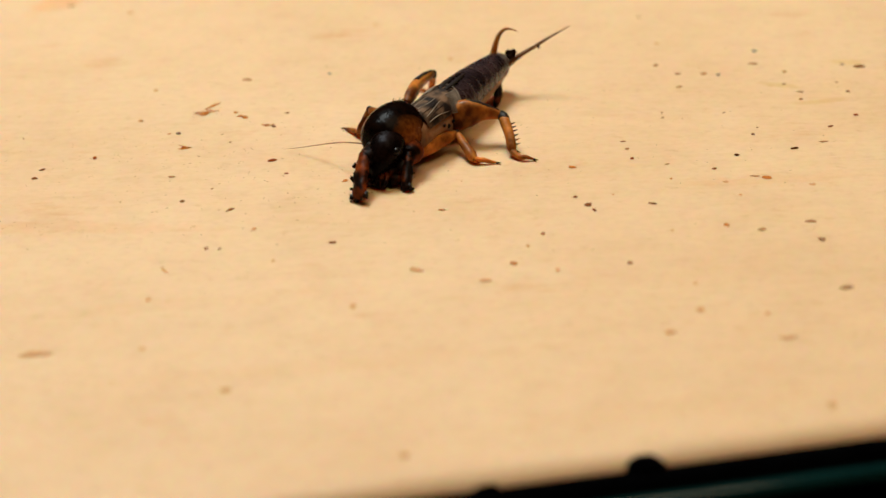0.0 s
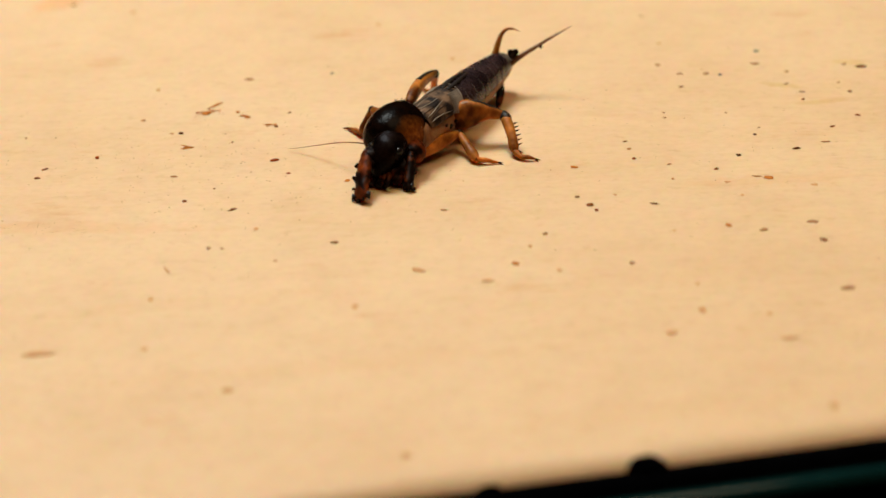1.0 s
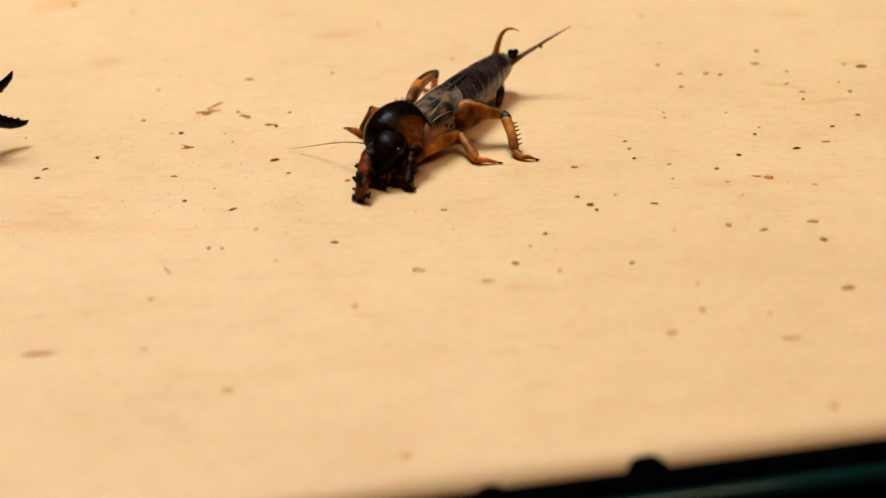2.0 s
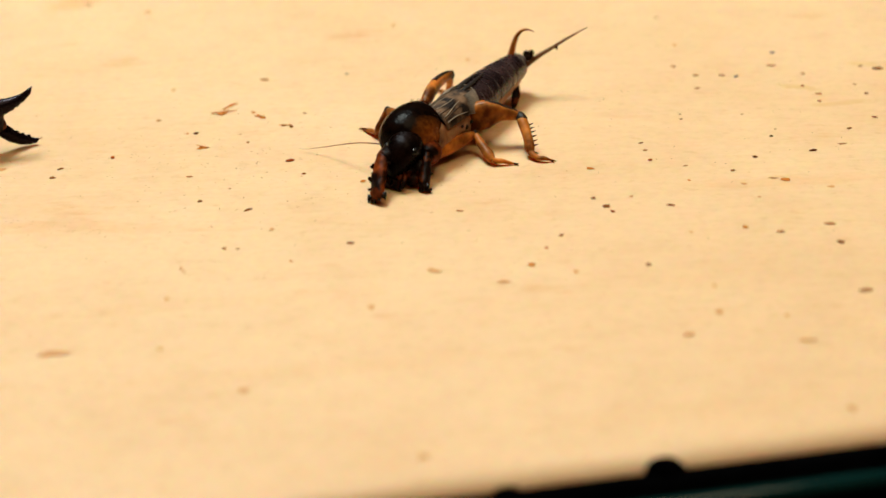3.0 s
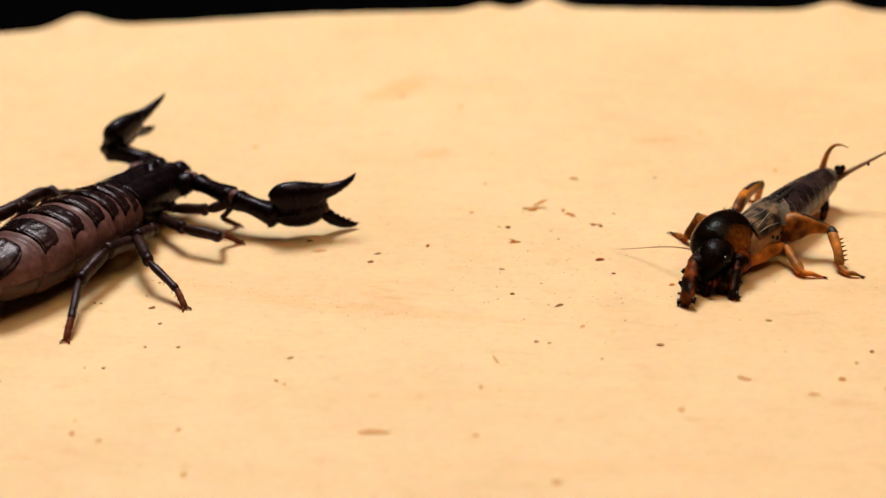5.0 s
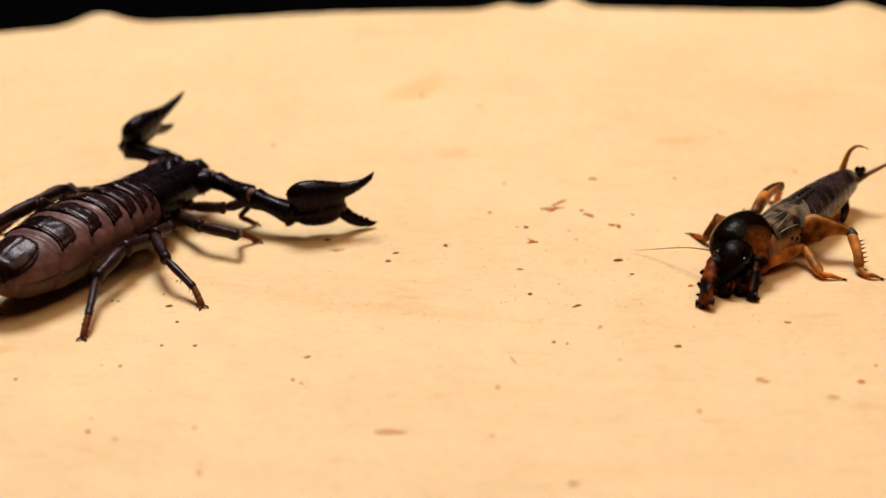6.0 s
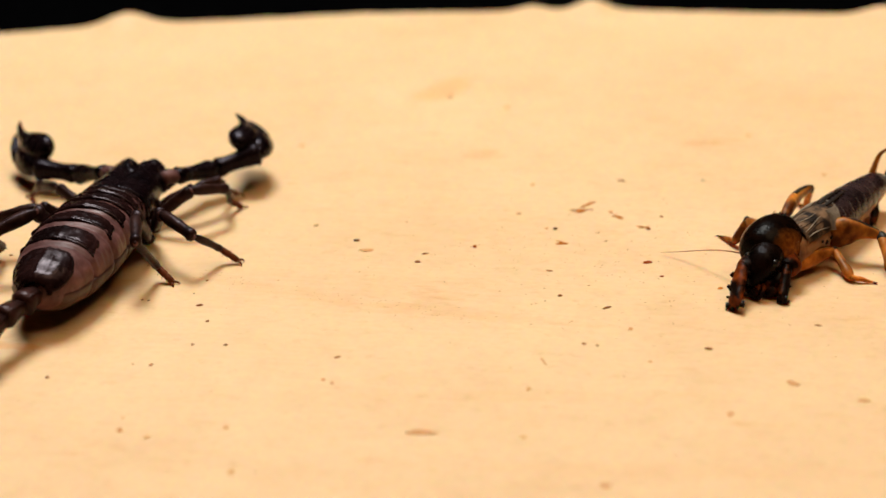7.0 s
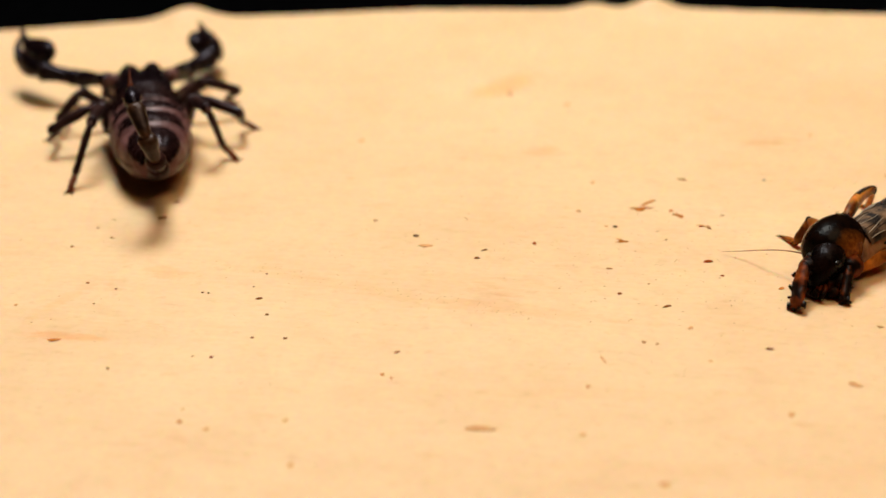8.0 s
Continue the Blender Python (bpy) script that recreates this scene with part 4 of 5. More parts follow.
def leg_pose(side, k, t):
    """Poses of femur, patella, tibia and foot so that the foot stands on the board at its step."""
    (hx, hy, hz), lf, lp, lt, lr, th, rest_near, rest_far, stride, bend = LEGS[k]
    keys = STEPS[side, k]
    a, b, u = between(keys, t)
    travel = math.hypot(b[1] - a[1], b[2] - a[2])
    world_foot = Vector((a[1] + (b[1] - a[1]) * u, a[2] + (b[2] - a[2]) * u, 0.30 + min(3.0, travel * 0.18) * math.sin(math.pi * u)))
    if t < keys[0][0]:
        local = root_at(keys[0][0]).inverted() @ (world_foot * MM)
        gait = 0.0
        if t < 2.1:
            gait = math.sin(2 * math.pi * (t * 1.7 + 0.25 * k + (0.5 if side > 0 else 0))) * 0.004 * min(1, (2.1 - t) * 3)
        foot = local + Vector((0, gait, max(0.0, gait) * 0.4))
    else:
        foot = root_at(t).inverted() @ (world_foot * MM)
    foot /= MM
    hip = Vector((side * hx, hy, hz))
    go = max(0.0, min(1.0, (t - 6.5) / 0.45))
    go = go * go * (3 - 2 * go)
    turn = Vector((side, 1, 1))
    thigh = (turn * Vector(rest_near if side > 0 else rest_far)).normalized().lerp((turn * Vector(stride)).normalized(), go).normalized()
    bent = Vector((side * 0.1, -0.9, 0.42)) if k > 2 else Vector((0.0, -0.75, 0.65))
    start = turn * Vector(bend) if side > 0 else Vector({1: (0, 0.3, -0.8), 2: (0, -0.5, 0.2), 3: (0, -1, 0.05), 4: (0, -1, 0.05)}[k])
    pole = start.normalized().lerp(bent.normalized(), go)
    # the femur swings towards the foot where the rest of the leg is too short
    for _ in range(40):
        knee = hip + thigh * lf
        away = Vector((foot.x - knee.x, foot.y - knee.y, 0)).normalized()
        ankle = foot - (away * 0.82 + Vector((0, 0, -0.57))).normalized() * lr
        d = ankle - knee
        if d.length < (lp + lt) * 0.985:
            break
        thigh = thigh.lerp((ankle - hip).normalized(), 0.06).normalized()
    dist = min(max(d.length, abs(lp - lt) + 0.3), (lp + lt) * 0.995)
    c = (lp * lp + dist * dist - lt * lt) / (2 * lp * dist)
    ang = math.acos(max(-1, min(1, c)))
    dn = d.normalized()
    pole = (pole - dn * pole.dot(dn)).normalized()
    mid = knee + (dn * math.cos(ang) + pole * math.sin(ang)) * lp
    ank = mid + (ankle - mid).normalized() * lt
    return aim(hip * MM, knee - hip), aim(knee * MM, mid - knee), aim(mid * MM, ank - mid), aim(ank * MM, foot - ank, (away.x, away.y, 0.6))


def arm_pose(side, t):
    keys = ARMS[side]
    base = Vector((side * 7.2, 27.3, 8.2))
    df, dp, dc, up = (slide(keys, t, i) for i in (1, 2, 3, 4))
    elbow = base + df * FEMUR_LEN
    wrist = elbow + dp * PATELLA_LEN
    claw = aim(wrist * MM, dc, up)
    a, b, k = between(FINGER_OPEN[side], t)
    opened = a[1] + (b[1] - a[1]) * k
    finger = claw @ Matrix.Translation((0, 8.8 * MM, 0.3 * MM)) @ Matrix.Rotation(radians(-opened), 4, "X")
    return aim(base * MM, df), aim(elbow * MM, dp), claw, finger


def tail_pose(t):
    a, b, k = between(TAIL_KEYS, t)
    p = Vector((0, -28.6, 8.0))
    out = []
    for i in range(6):
        d = Vector(a[1][i]).normalized().lerp(Vector(b[1][i]).normalized(), k).normalized()
        out.append(aim(p * MM, d, Vector((0, 0.0, 1)).lerp(Vector((0, 1, 0)), max(0.0, min(1.0, d.z + 0.2)))))
        p = p + d * (TAIL[i] if i < 5 else 0)
    return out


def scorpion_motion():
    times = [0.0, 0.4, 0.8] + [round(1.2 + 0.1 * i, 2) for i in range(12)] + [3.0, 4.5, 6.2] + [round(6.3 + 0.1 * i, 2) for i in range(18)]
    walk(scorpion, [(t, root_at(t)) for t in times])
    for (side, k), bits in leg_parts.items():
        poses = [leg_pose(side, k, t) for t in times]
        for i, ob in enumerate(bits):
            walk(ob, [(t, p[i]) for t, p in zip(times, poses)])
    for side, bits in arm_parts.items():
        poses = [arm_pose(side, t) for t in times]
        for i, ob in enumerate(bits):
            walk(ob, [(t, p[i]) for t, p in zip(times, poses)])
    poses = [tail_pose(t) for t in times]
    for i, ob in enumerate(tail_parts + [telson]):
        walk(ob, [(t, p[i]) for t, p in zip(times, poses)])


# ---- the mole cricket; it stays where it stands ----
CRICKET = pose(0.0015, 0.324, 0, 0, 0, 149)
cricket = tagged(empty("mole_cricket", CRICKET), "dark brown mole cricket with amber legs resting on the board", "insect")
TO_CRICKET = CRICKET.inverted()


def here(x, y, z):
    """Board millimetres to the cricket's own millimetres."""
    return (TO_CRICKET @ Vector((x * MM, y * MM, z * MM))) / MM


def spline(pts, rads, steps=5):
    """Points and half widths resampled along a smooth curve."""
    pts = [Vector(p) for p in pts]
    rads = [Vector(r if isinstance(r, tuple) else (r, r)) for r in rads]
    op, orr = [], []
    for i in range(len(pts) - 1):
        for k in range(steps):
            f = k / steps
            for src, dst in ((pts, op), (rads, orr)):
                p0, p1, p2, p3 = src[max(i - 1, 0)], src[i], src[i + 1], src[min(i + 2, len(src) - 1)]
                dst.append(0.5 * (2 * p1 + (p2 - p0) * f + (2 * p0 - 5 * p1 + 4 * p2 - p3) * f * f + (3 * p1 - p0 - 3 * p2 + p3) * f ** 3))
    op.append(pts[-1])
    orr.append(rads[-1])
    return op, [(max(r.x, 0.02), max(r.y, 0.02)) for r in orr]


def limb_of(name, pts, rads, mat, parent, label="", n=16, rough=0.05, power=0.92, up=(0, 0, 1)):
    """A smooth limb through board points."""
    p, r = spline([here(*q) for q in pts], rads)
    bm = tube(p, r, up=up, n=n, power=power, rough=rough)
    for v in bm.verts:
        v.co += v.normal * 0.03 * noise.noise(v.co * 3.0)
    return part(name, bm, mat, parent, label)


def spike(name, a, b, r, mat, parent):
    a, b = here(*a), here(*b)
    part(name, tube([a, a.lerp(b, 0.55), b], [r, r * 0.7, r * 0.12], n=6), mat, parent)


# thorax and abdomen: place along the body, half width, sideways bend, centre height
TRUNK = [(14.0, 3.7, 0.3, 5.5), (9.0, 3.95, 0.3, 5.5), (4.0, 4.05, 0.3, 5.5), (0.0, 4.15, 0.4, 5.55), (-5.0, 4.2, 0.6, 5.65), (-10.0, 3.95, 0.9, 5.7), (-15.0, 3.55, 1.25, 5.7), (-20.0, 3.0, 1.6, 5.75), (-24.0, 2.4, 1.85, 5.85), (-26.0, 1.6, 1.95, 5.9)]


def trunk_at(y):
    """Half width, sideways bend and centre height of thorax and abdomen."""
    for (y0, *p0), (y1, *p1) in zip(TRUNK, TRUNK[1:]):
        if y1 <= y <= y0:
            f = (y0 - y) / (y0 - y1)
            return [p + (q - p) * f for p, q in zip(p0, p1)]
    return TRUNK[-1][1:] if y < 0 else TRUNK[0][1:]


def on_trunk(y, angle, lift):
    """A point over the back or flank; angle in degrees from the top, positive towards +X."""
    r, x, z = trunk_at(y)
    a = radians(angle)
    return Vector((x + (r + lift) * math.sin(a), y, z + (r + lift) * 0.98 * math.cos(a)))


def trunk_patch(y0, y1, a0, a1, lift, thick, nu=14, nv=14, back=None):
    """A thin shell on the trunk between two rings and two angles; back bends its rear margin."""
    bm = bmesh.new()
    layers = []
    for h in (lift, lift - thick):
        rows = []
        for j in range(nv + 1):
            v = j / nv
            row = []
            for i in range(nu + 1):
                u = i / nu
                y = y0 + (y1 - y0) * v + (back(u) * v if back else 0.0)
                edge = 1 - 0.6 * max(abs(2 * u - 1) ** 8, abs(2 * v - 1) ** 8)
                row.append(bm.verts.new(on_trunk(y, a0 + (a1 - a0) * u, h * edge + 0.05 * noise.noise(Vector((u * 6, v * 6, y0))))))
            rows.append(row)
        layers.append(rows)
    for rows in layers:
        for p, q in zip(rows, rows[1:]):
            for i in range(nu):
                bm.faces.new((p[i], p[i + 1], q[i + 1], q[i]))
    t, l = layers
    for i in range(nu):
        for r in (0, -1):
            bm.faces.new((t[r][i], t[r][i + 1], l[r][i + 1], l[r][i]))
    for j in range(nv):
        for c in (0, -1):
            bm.faces.new((t[j][c], t[j + 1][c], l[j + 1][c], l[j][c]))
    return bm


def build_cricket_trunk():
    # soft tan core, seen low on the flanks
    ys = [13.5 - 39.3 * i / 40 for i in range(41)]
    part("belly", tube([(trunk_at(y)[1], y, trunk_at(y)[2] - 0.35) for y in ys], [(trunk_at(y)[0] * 0.97, trunk_at(y)[0] * 0.97) for y in ys], n=32, rough=0.05), BELLY, cricket, "tan underside and flanks")
    # grey back plates, each lapping over the next, with a thin pale hind margin
    cuts = [1.0, -2.4, -5.6, -8.7, -11.8, -14.8, -17.7, -20.4, -22.7]
    for y0, y1 in zip(cuts, cuts[1:]):
        bm = trunk_patch(y0 + 0.3, y1, -96, 96, 0.16, 0.5, nu=32, nv=8)
        for v in bm.verts:
            f = (y0 - v.co.y) / (y0 - y1)
            v.co.z += 0.14 * f * max(0.0, v.co.z - 4) / 5
        part("back_plate", bm, ABDOMEN, cricket)
        part("plate_margin", tube([on_trunk(y1 - 0.05, a, 0.10) for a in range(-92, 93, 8)], [0.065] * 24, n=5), MARGIN, cricket)
    part("tail_plate", trunk_patch(-22.6, -25.2, -100, 100, 0.12, 0.5, nu=24, nv=8), MARGIN, cricket, "pale tan tail plate")
    part("tail_flap", tube([here(11.6, 341.0, 3.4), here(11.9, 339.2, 2.2), here(11.5, 337.4, 1.2), here(11.0, 336.3, 0.6)], [1.1, 0.9, 0.65, 0.25], n=12, rough=0.2), AMBER_BROWN, cricket)
    # dark patches on the bare flank below the wing
    for s in (-1, 1):
        for y, a, r in ((5.2, 98, 0.55), (3.6, 92, 0.45), (6.8, 88, 0.4), (2.2, 104, 0.5)):
            bm = bmesh.new()
            ball(bm, on_trunk(y, s * a, -0.1), (0.25, r, r * 0.7), 10, 8, rough=0.5)
            part("flank_mark", bm, VEIN, cricket)


def build_cricket_wings():
    for s in (-1, 1):
        back = lambda u: 2.6 * u ** 2 - 0.6
        wing = part("forewing", trunk_patch(11.6, -0.9, -6 * s, 70 * s, 0.42, 0.18, nu=22, nv=22, back=back), WING, cricket, "short tan wing with pale ribs and dark veins")
        # a fan of pale ribs along the rear of the wing, bent forwards at its foot
        for q in range(12):
            a = 20 + 4.2 * q
            u = (a + 6) / 76
            end = -0.9 + back(u) + 0.25
            pts = [on_trunk(end + 3.4 - 3.4 * f, s * (a + 5.5 * math.sin(f * 2.4)), 0.50 + 0.10 * math.sin(math.pi * f)) for f in (0.0, 0.2, 0.4, 0.6, 0.8, 1.0)]
            part("rib", tube(pts, [0.04, 0.10, 0.13, 0.14, 0.12, 0.06], n=6), PALE_VEIN, wing)
        part("wing_margin", tube([on_trunk(-0.9 + back(u), s * (-6 + 76 * u), 0.42) for u in [i / 14 for i in range(15)]], [0.10] * 15, n=6), PALE_VEIN, wing)
        # long dark veins and the cross veins between them
        for q in range(5):
            a = 4 + 14 * q
            pts = [on_trunk(11.2 - 6.6 * f, s * (a + 8 * math.sin(2.2 * f + q)), 0.44) for f in (0.0, 0.2, 0.4, 0.6, 0.8, 1.0)]
            part("vein", tube(pts, [0.05, 0.09, 0.10, 0.09, 0.08, 0.03], n=5), VEIN if q % 2 else PALE_VEIN, wing)
        pts, rads = spline([on_trunk(0.5, s * 7, 0.35), on_trunk(-2.5, s * 9, 0.45), on_trunk(-5.5, s * 8, 0.42), on_trunk(-8.5, s * 5, 0.3)], [(0.5, 0.2), (0.5, 0.22), (0.35, 0.2), (0.08, 0.08)])
        part("hindwing", tube(pts, rads, n=8), VEIN, cricket)


def build_cricket_head():
    ys = (11.0, 11.3, 11.9, 12.8, 14.0, 15.4, 16.8, 18.0, 19.2, 20.2, 21.0)
    ws = (3.9, 4.5, 4.95, 5.2, 5.4, 5.45, 5.3, 5.0, 4.5, 3.9, 2.9)
    hs = (3.8, 4.4, 4.8, 5.05, 5.15, 5.15, 5.0, 4.7, 4.2, 3.6, 2.7)
    pts, rads = spline([(2.4, y, 6.5) for y in ys], [(w * 0.96, h) for w, h in zip(ws, hs)], 3)
    bm = tube(pts, rads, n=56)
    for v in bm.verts:
        v.co += v.normal * (0.16 * noise.noise(v.co * 0.55) + 0.07 * noise.noise(v.co * 1.9))
    shield = part("shield", bm, SHIELD, cricket, "domed black neck shield with amber flanks")
    part("rim", tube([(2.4 + 4.5 * math.sin(q), 11.5, 6.5 + 4.6 * math.cos(q)) for q in [radians(-115 + 10 * i) for i in range(24)]], [0.2] * 24, n=6, rough=0.3), AMBER_DARK, shield)
    # a fringe of short bristles and a dusting of grains round the crown
    rnd = random.Random(4)
    for q in range(46):
        a, y = radians(rnd.uniform(-95, 95)), rnd.uniform(11.2, 12.4)
        base = Vector((2.4 + 4.65 * math.sin(a), y, 6.55 + 4.7 * math.cos(a)))
        tip = base + Vector((math.sin(a) * 0.45, -0.55, math.cos(a) * 0.45))
        part("bristle", tube([base, tip], [0.06, 0.015], n=4), AMBER_DARK, shield)
    for q in range(34):
        a, y = radians(rnd.uniform(-80, 70)), rnd.uniform(11.6, 17.5)
        w = 5.3 - 0.09 * (y - 14.5) ** 2
        bm = bmesh.new()
        ball(bm, (2.4 + (w - 0.15) * math.sin(a), y, 6.55 + (w - 0.25) * math.cos(a)), (rnd.uniform(0.05, 0.13),) * 3, 6, 4)
        part("grain", bm, PALE_VEIN if q % 3 else SOIL_BROWN, shield)
    pts, rads = spline([(0.3, 18.8, 6.2), (0.3, 20.4, 6.1), (0.3, 21.8, 5.5), (0.3, 23.1, 4.4), (0.3, 24.1, 3.1), (0.3, 24.6, 1.9)], [(2.9, 2.9), (3.2, 3.1), (3.1, 3.1), (2.7, 2.7), (2.0, 2.0), (1.1, 1.1)], 3)
    head = part("head", tube(pts, rads, n=28, rough=0.06), HEAD_BLACK, cricket, "glossy black drooping head")
    for s in (-1, 1):
        bm = bmesh.new()
        ball(bm, (0.3 + s * 2.75, 21.9, 6.3), (0.75, 0.95, 0.8), 14, 10)
        part("eye", bm, GLOSS_BLACK, head)
        # a pale bead stands in for a highlight on the glossy head
        bm = bmesh.new()
        ball(bm, (0.3 + s * 1.0, 22.9, 7.0), (0.28, 0.3, 0.28), 8, 6)
        part("glint_bead", bm, MARGIN, head)
        for k, (x, ln) in enumerate(((1.6, 1.0), (0.8, 0.8))):
            pts, rads = spline([(0.3 + s * x, 23.9, 2.8), (0.3 + s * (x + 0.9 * ln), 25.0, 2.5), (0.3 + s * (x + 1.1 * ln), 25.9, 1.6), (0.3 + s * (x + 0.7 * ln), 26.4, 0.7)], [0.42, 0.40, 0.36, 0.22], 3)
            part("palp", tube(pts, rads, n=8), AMBER_BROWN, head)
        part("jaw", tube([(0.3 + s * 0.9, 24.0, 2.0), (0.3 + s * 0.8, 25.2, 1.3), (0.3 + s * 0.2, 25.6, 0.6)], [0.8, 0.6, 0.15], n=8), GLOSS_BLACK, head)
    bm = bmesh.new()
    ball(bm, (0.3, 24.2, 3.7), (1.1, 0.6, 0.9), 12, 8)
    part("lip", bm, AMBER_DARK, head)
    for x, y, z, r in ((-1.6, 22.5, 2.2, 1.7), (1.7, 22.6, 2.1, 1.6), (0.2, 24.0, 1.6, 1.3), (-2.6, 20.6, 2.4, 1.9), (2.6, 20.8, 2.3, 1.8), (0.9, 25.0, 1.1, 1.0), (-0.9, 25.4, 1.0, 0.9), (3.3, 22.4, 1.6, 1.3), (-3.0, 23.2, 1.4, 1.2)):
        bm = bmesh.new()
        ball(bm, (0.3 + x, y, z), (r, r, r * 0.9), 14, 10, rough=0.3)
        part("mouthpart", bm, AMBER_BROWN, head)
    for q in range(22):
        bm = bmesh.new()
        ball(bm, (0.3 + rnd.uniform(-2.6, 2.6), rnd.uniform(21.5, 26.0), rnd.uniform(0.45, 2.4)), (rnd.uniform(0.35, 0.8), rnd.uniform(0.35, 0.75), rnd.uniform(0.35, 0.7)), 8, 6, rough=0.4)
        part("dirt", bm, SOIL_BLACK if q % 3 else AMBER_BROWN, head)
    limb_of("antenna", ((-12.4, 308.6, 5.6), (-14.6, 309.8, 5.6), (-17.6, 312.0, 4.9), (-20.6, 314.6, 3.6), (-24.0, 317.4, 2.0), (-26.8, 319.0, 1.0), (-28.9, 319.8, 0.5)), [0.16, 0.14, 0.12, 0.10, 0.08, 0.05, 0.02], BELLY, head, n=8, rough=0.0)


def build_cricket_legs():
    # digging forelegs, caked with dirt
    rnd = random.Random(9)
    for hip, elbow, tip, wide in (((-9.6, 308.2, 4.2), (-13.6, 303.0, 5.7), (-14.6, 295.7, 0.6), 1.18), ((-5.2, 310.2, 3.8), (-5.4, 306.0, 4.6), (-6.3, 299.9, 0.5), 0.62)):
        h, e, p = Vector(hip), Vector(elbow), Vector(tip)
        leg = limb_of("foreleg", (h, h.lerp(e, 0.35), h.lerp(e, 0.75), e), [1.7, 2.0, 1.8, 1.15] if wide > 0.9 else [2.2, 2.4, 2.0, 1.2], AMBER_BROWN, cricket, "stout dirty red-brown digging leg", rough=0.14)
        limb_of("shank", (e - (p - e) * 0.06, e.lerp(p, 0.15), e.lerp(p, 0.45), e.lerp(p, 0.75), e.lerp(p, 0.93)), [(0.9 * wide, 0.75), (1.25 * wide, 0.95), (1.4 * wide, 1.0), (1.4 * wide, 0.9), (1.1 * wide, 0.6)], AMBER_BROWN if wide > 0.9 else AMBER_DARK, leg, rough=0.22, up=(0.3, 1, 0.2))
        d = (p - e).normalized()
        x = d.cross(Vector((0.3, 1, 0.2))).normalized()
        z = x.cross(d)
        for q in (-1.5, -0.5, 0.5, 1.5):
            a = e.lerp(p, 0.82) + x * q * 0.75 * wide
            b = a + d * (1.6 - 0.2 * abs(q)) + x * q * 0.2 * wide + z * 0.2
            b.z = max(b.z, 0.12)
            spike("digging_tooth", a, b, 0.5 * wide ** 0.5, GLOSS_BLACK, leg)
        for q in range(int(26 * wide)):
            f = rnd.uniform(0.1, 0.95)
            c = e.lerp(p, f) + x * rnd.choice((-1, 1)) * rnd.uniform(0.5, 1.35) * wide + z * rnd.uniform(-0.4, 0.7)
            c.z = max(c.z, 0.35)
            bm = bmesh.new()
            ball(bm, here(*c), (rnd.uniform(0.22, 0.55), rnd.uniform(0.22, 0.55), rnd.uniform(0.2, 0.45)), 8, 6, rough=0.7)
            part("dirt", bm, SOIL_BLACK, leg)
    limb_of("fore_foot", ((-5.6, 302.9, 1.6), (-6.6, 302.6, 0.9), (-6.0, 301.6, 0.4), (-5.0, 300.9, 0.2)), [0.45, 0.35, 0.28, 0.06], AMBER_DARK, cricket, n=10)
    # middle legs
    for hip, knee, ankle, foot, thick in (((-8.6, 318.6, 5.2), (-12.8, 324.5, 5.9), (-14.9, 325.0, 1.0), (-18.0, 329.2, 0.35), 1.0), ((-4.2, 311.2, 2.7), (3.3, 317.6, 3.5), (6.3, 311.1, 1.0), (10.3, 310.9, 0.3), 1.0)):
        h, k, a, f = (Vector(q) for q in (hip, knee, ankle, foot))
        leg = limb_of("middle_leg", (h, h.lerp(k, 0.25), h.lerp(k, 0.6), h.lerp(k, 0.9), k), [(1.0 * thick, 1.2 * thick), (1.2 * thick, 1.55 * thick), (1.1 * thick, 1.35 * thick), (0.8 * thick, 0.85 * thick), (0.55 * thick, 0.6 * thick)], AMBER, cricket, "amber middle leg")
        bm = bmesh.new()
        ball(bm, here(*k), (0.72 * thick,) * 3, 12, 8, rough=0.2)
        part("knee", bm, VEIN, leg)
        limb_of("shank", (k, k.lerp(a, 0.15), k.lerp(a, 0.5), k.lerp(a, 0.82), a), [0.55 * thick, 0.72 * thick, 0.82 * thick, 0.98 * thick, 0.6 * thick], AMBER, leg)
        limb_of("foot", (a, a.lerp(f, 0.25), a.lerp(f, 0.45) + Vector((0, 0, 0.1)), a.lerp(f, 0.75), f), [0.62 * thick, 0.52, 0.46, 0.34, 0.16], AMBER, leg, n=12, rough=0.15)
        fwd = (f - a).normalized()
        side = fwd.cross(Vector((0, 0, 1)))
        for s in (-1, 1):
            spike("claw", f - fwd * 0.2, f + fwd * 0.9 + side * 0.45 * s + Vector((0, 0, -0.1)), 0.16, AMBER_DARK, leg)
            spike("spur", a, a + fwd * 0.9 + side * 0.8 * s + Vector((0, 0, -0.3)), 0.24, AMBER_DARK, leg)
            spike("spur", a.lerp(k, 0.12), a + fwd * 0.4 + side * 1.0 * s, 0.2, AMBER_DARK, leg)
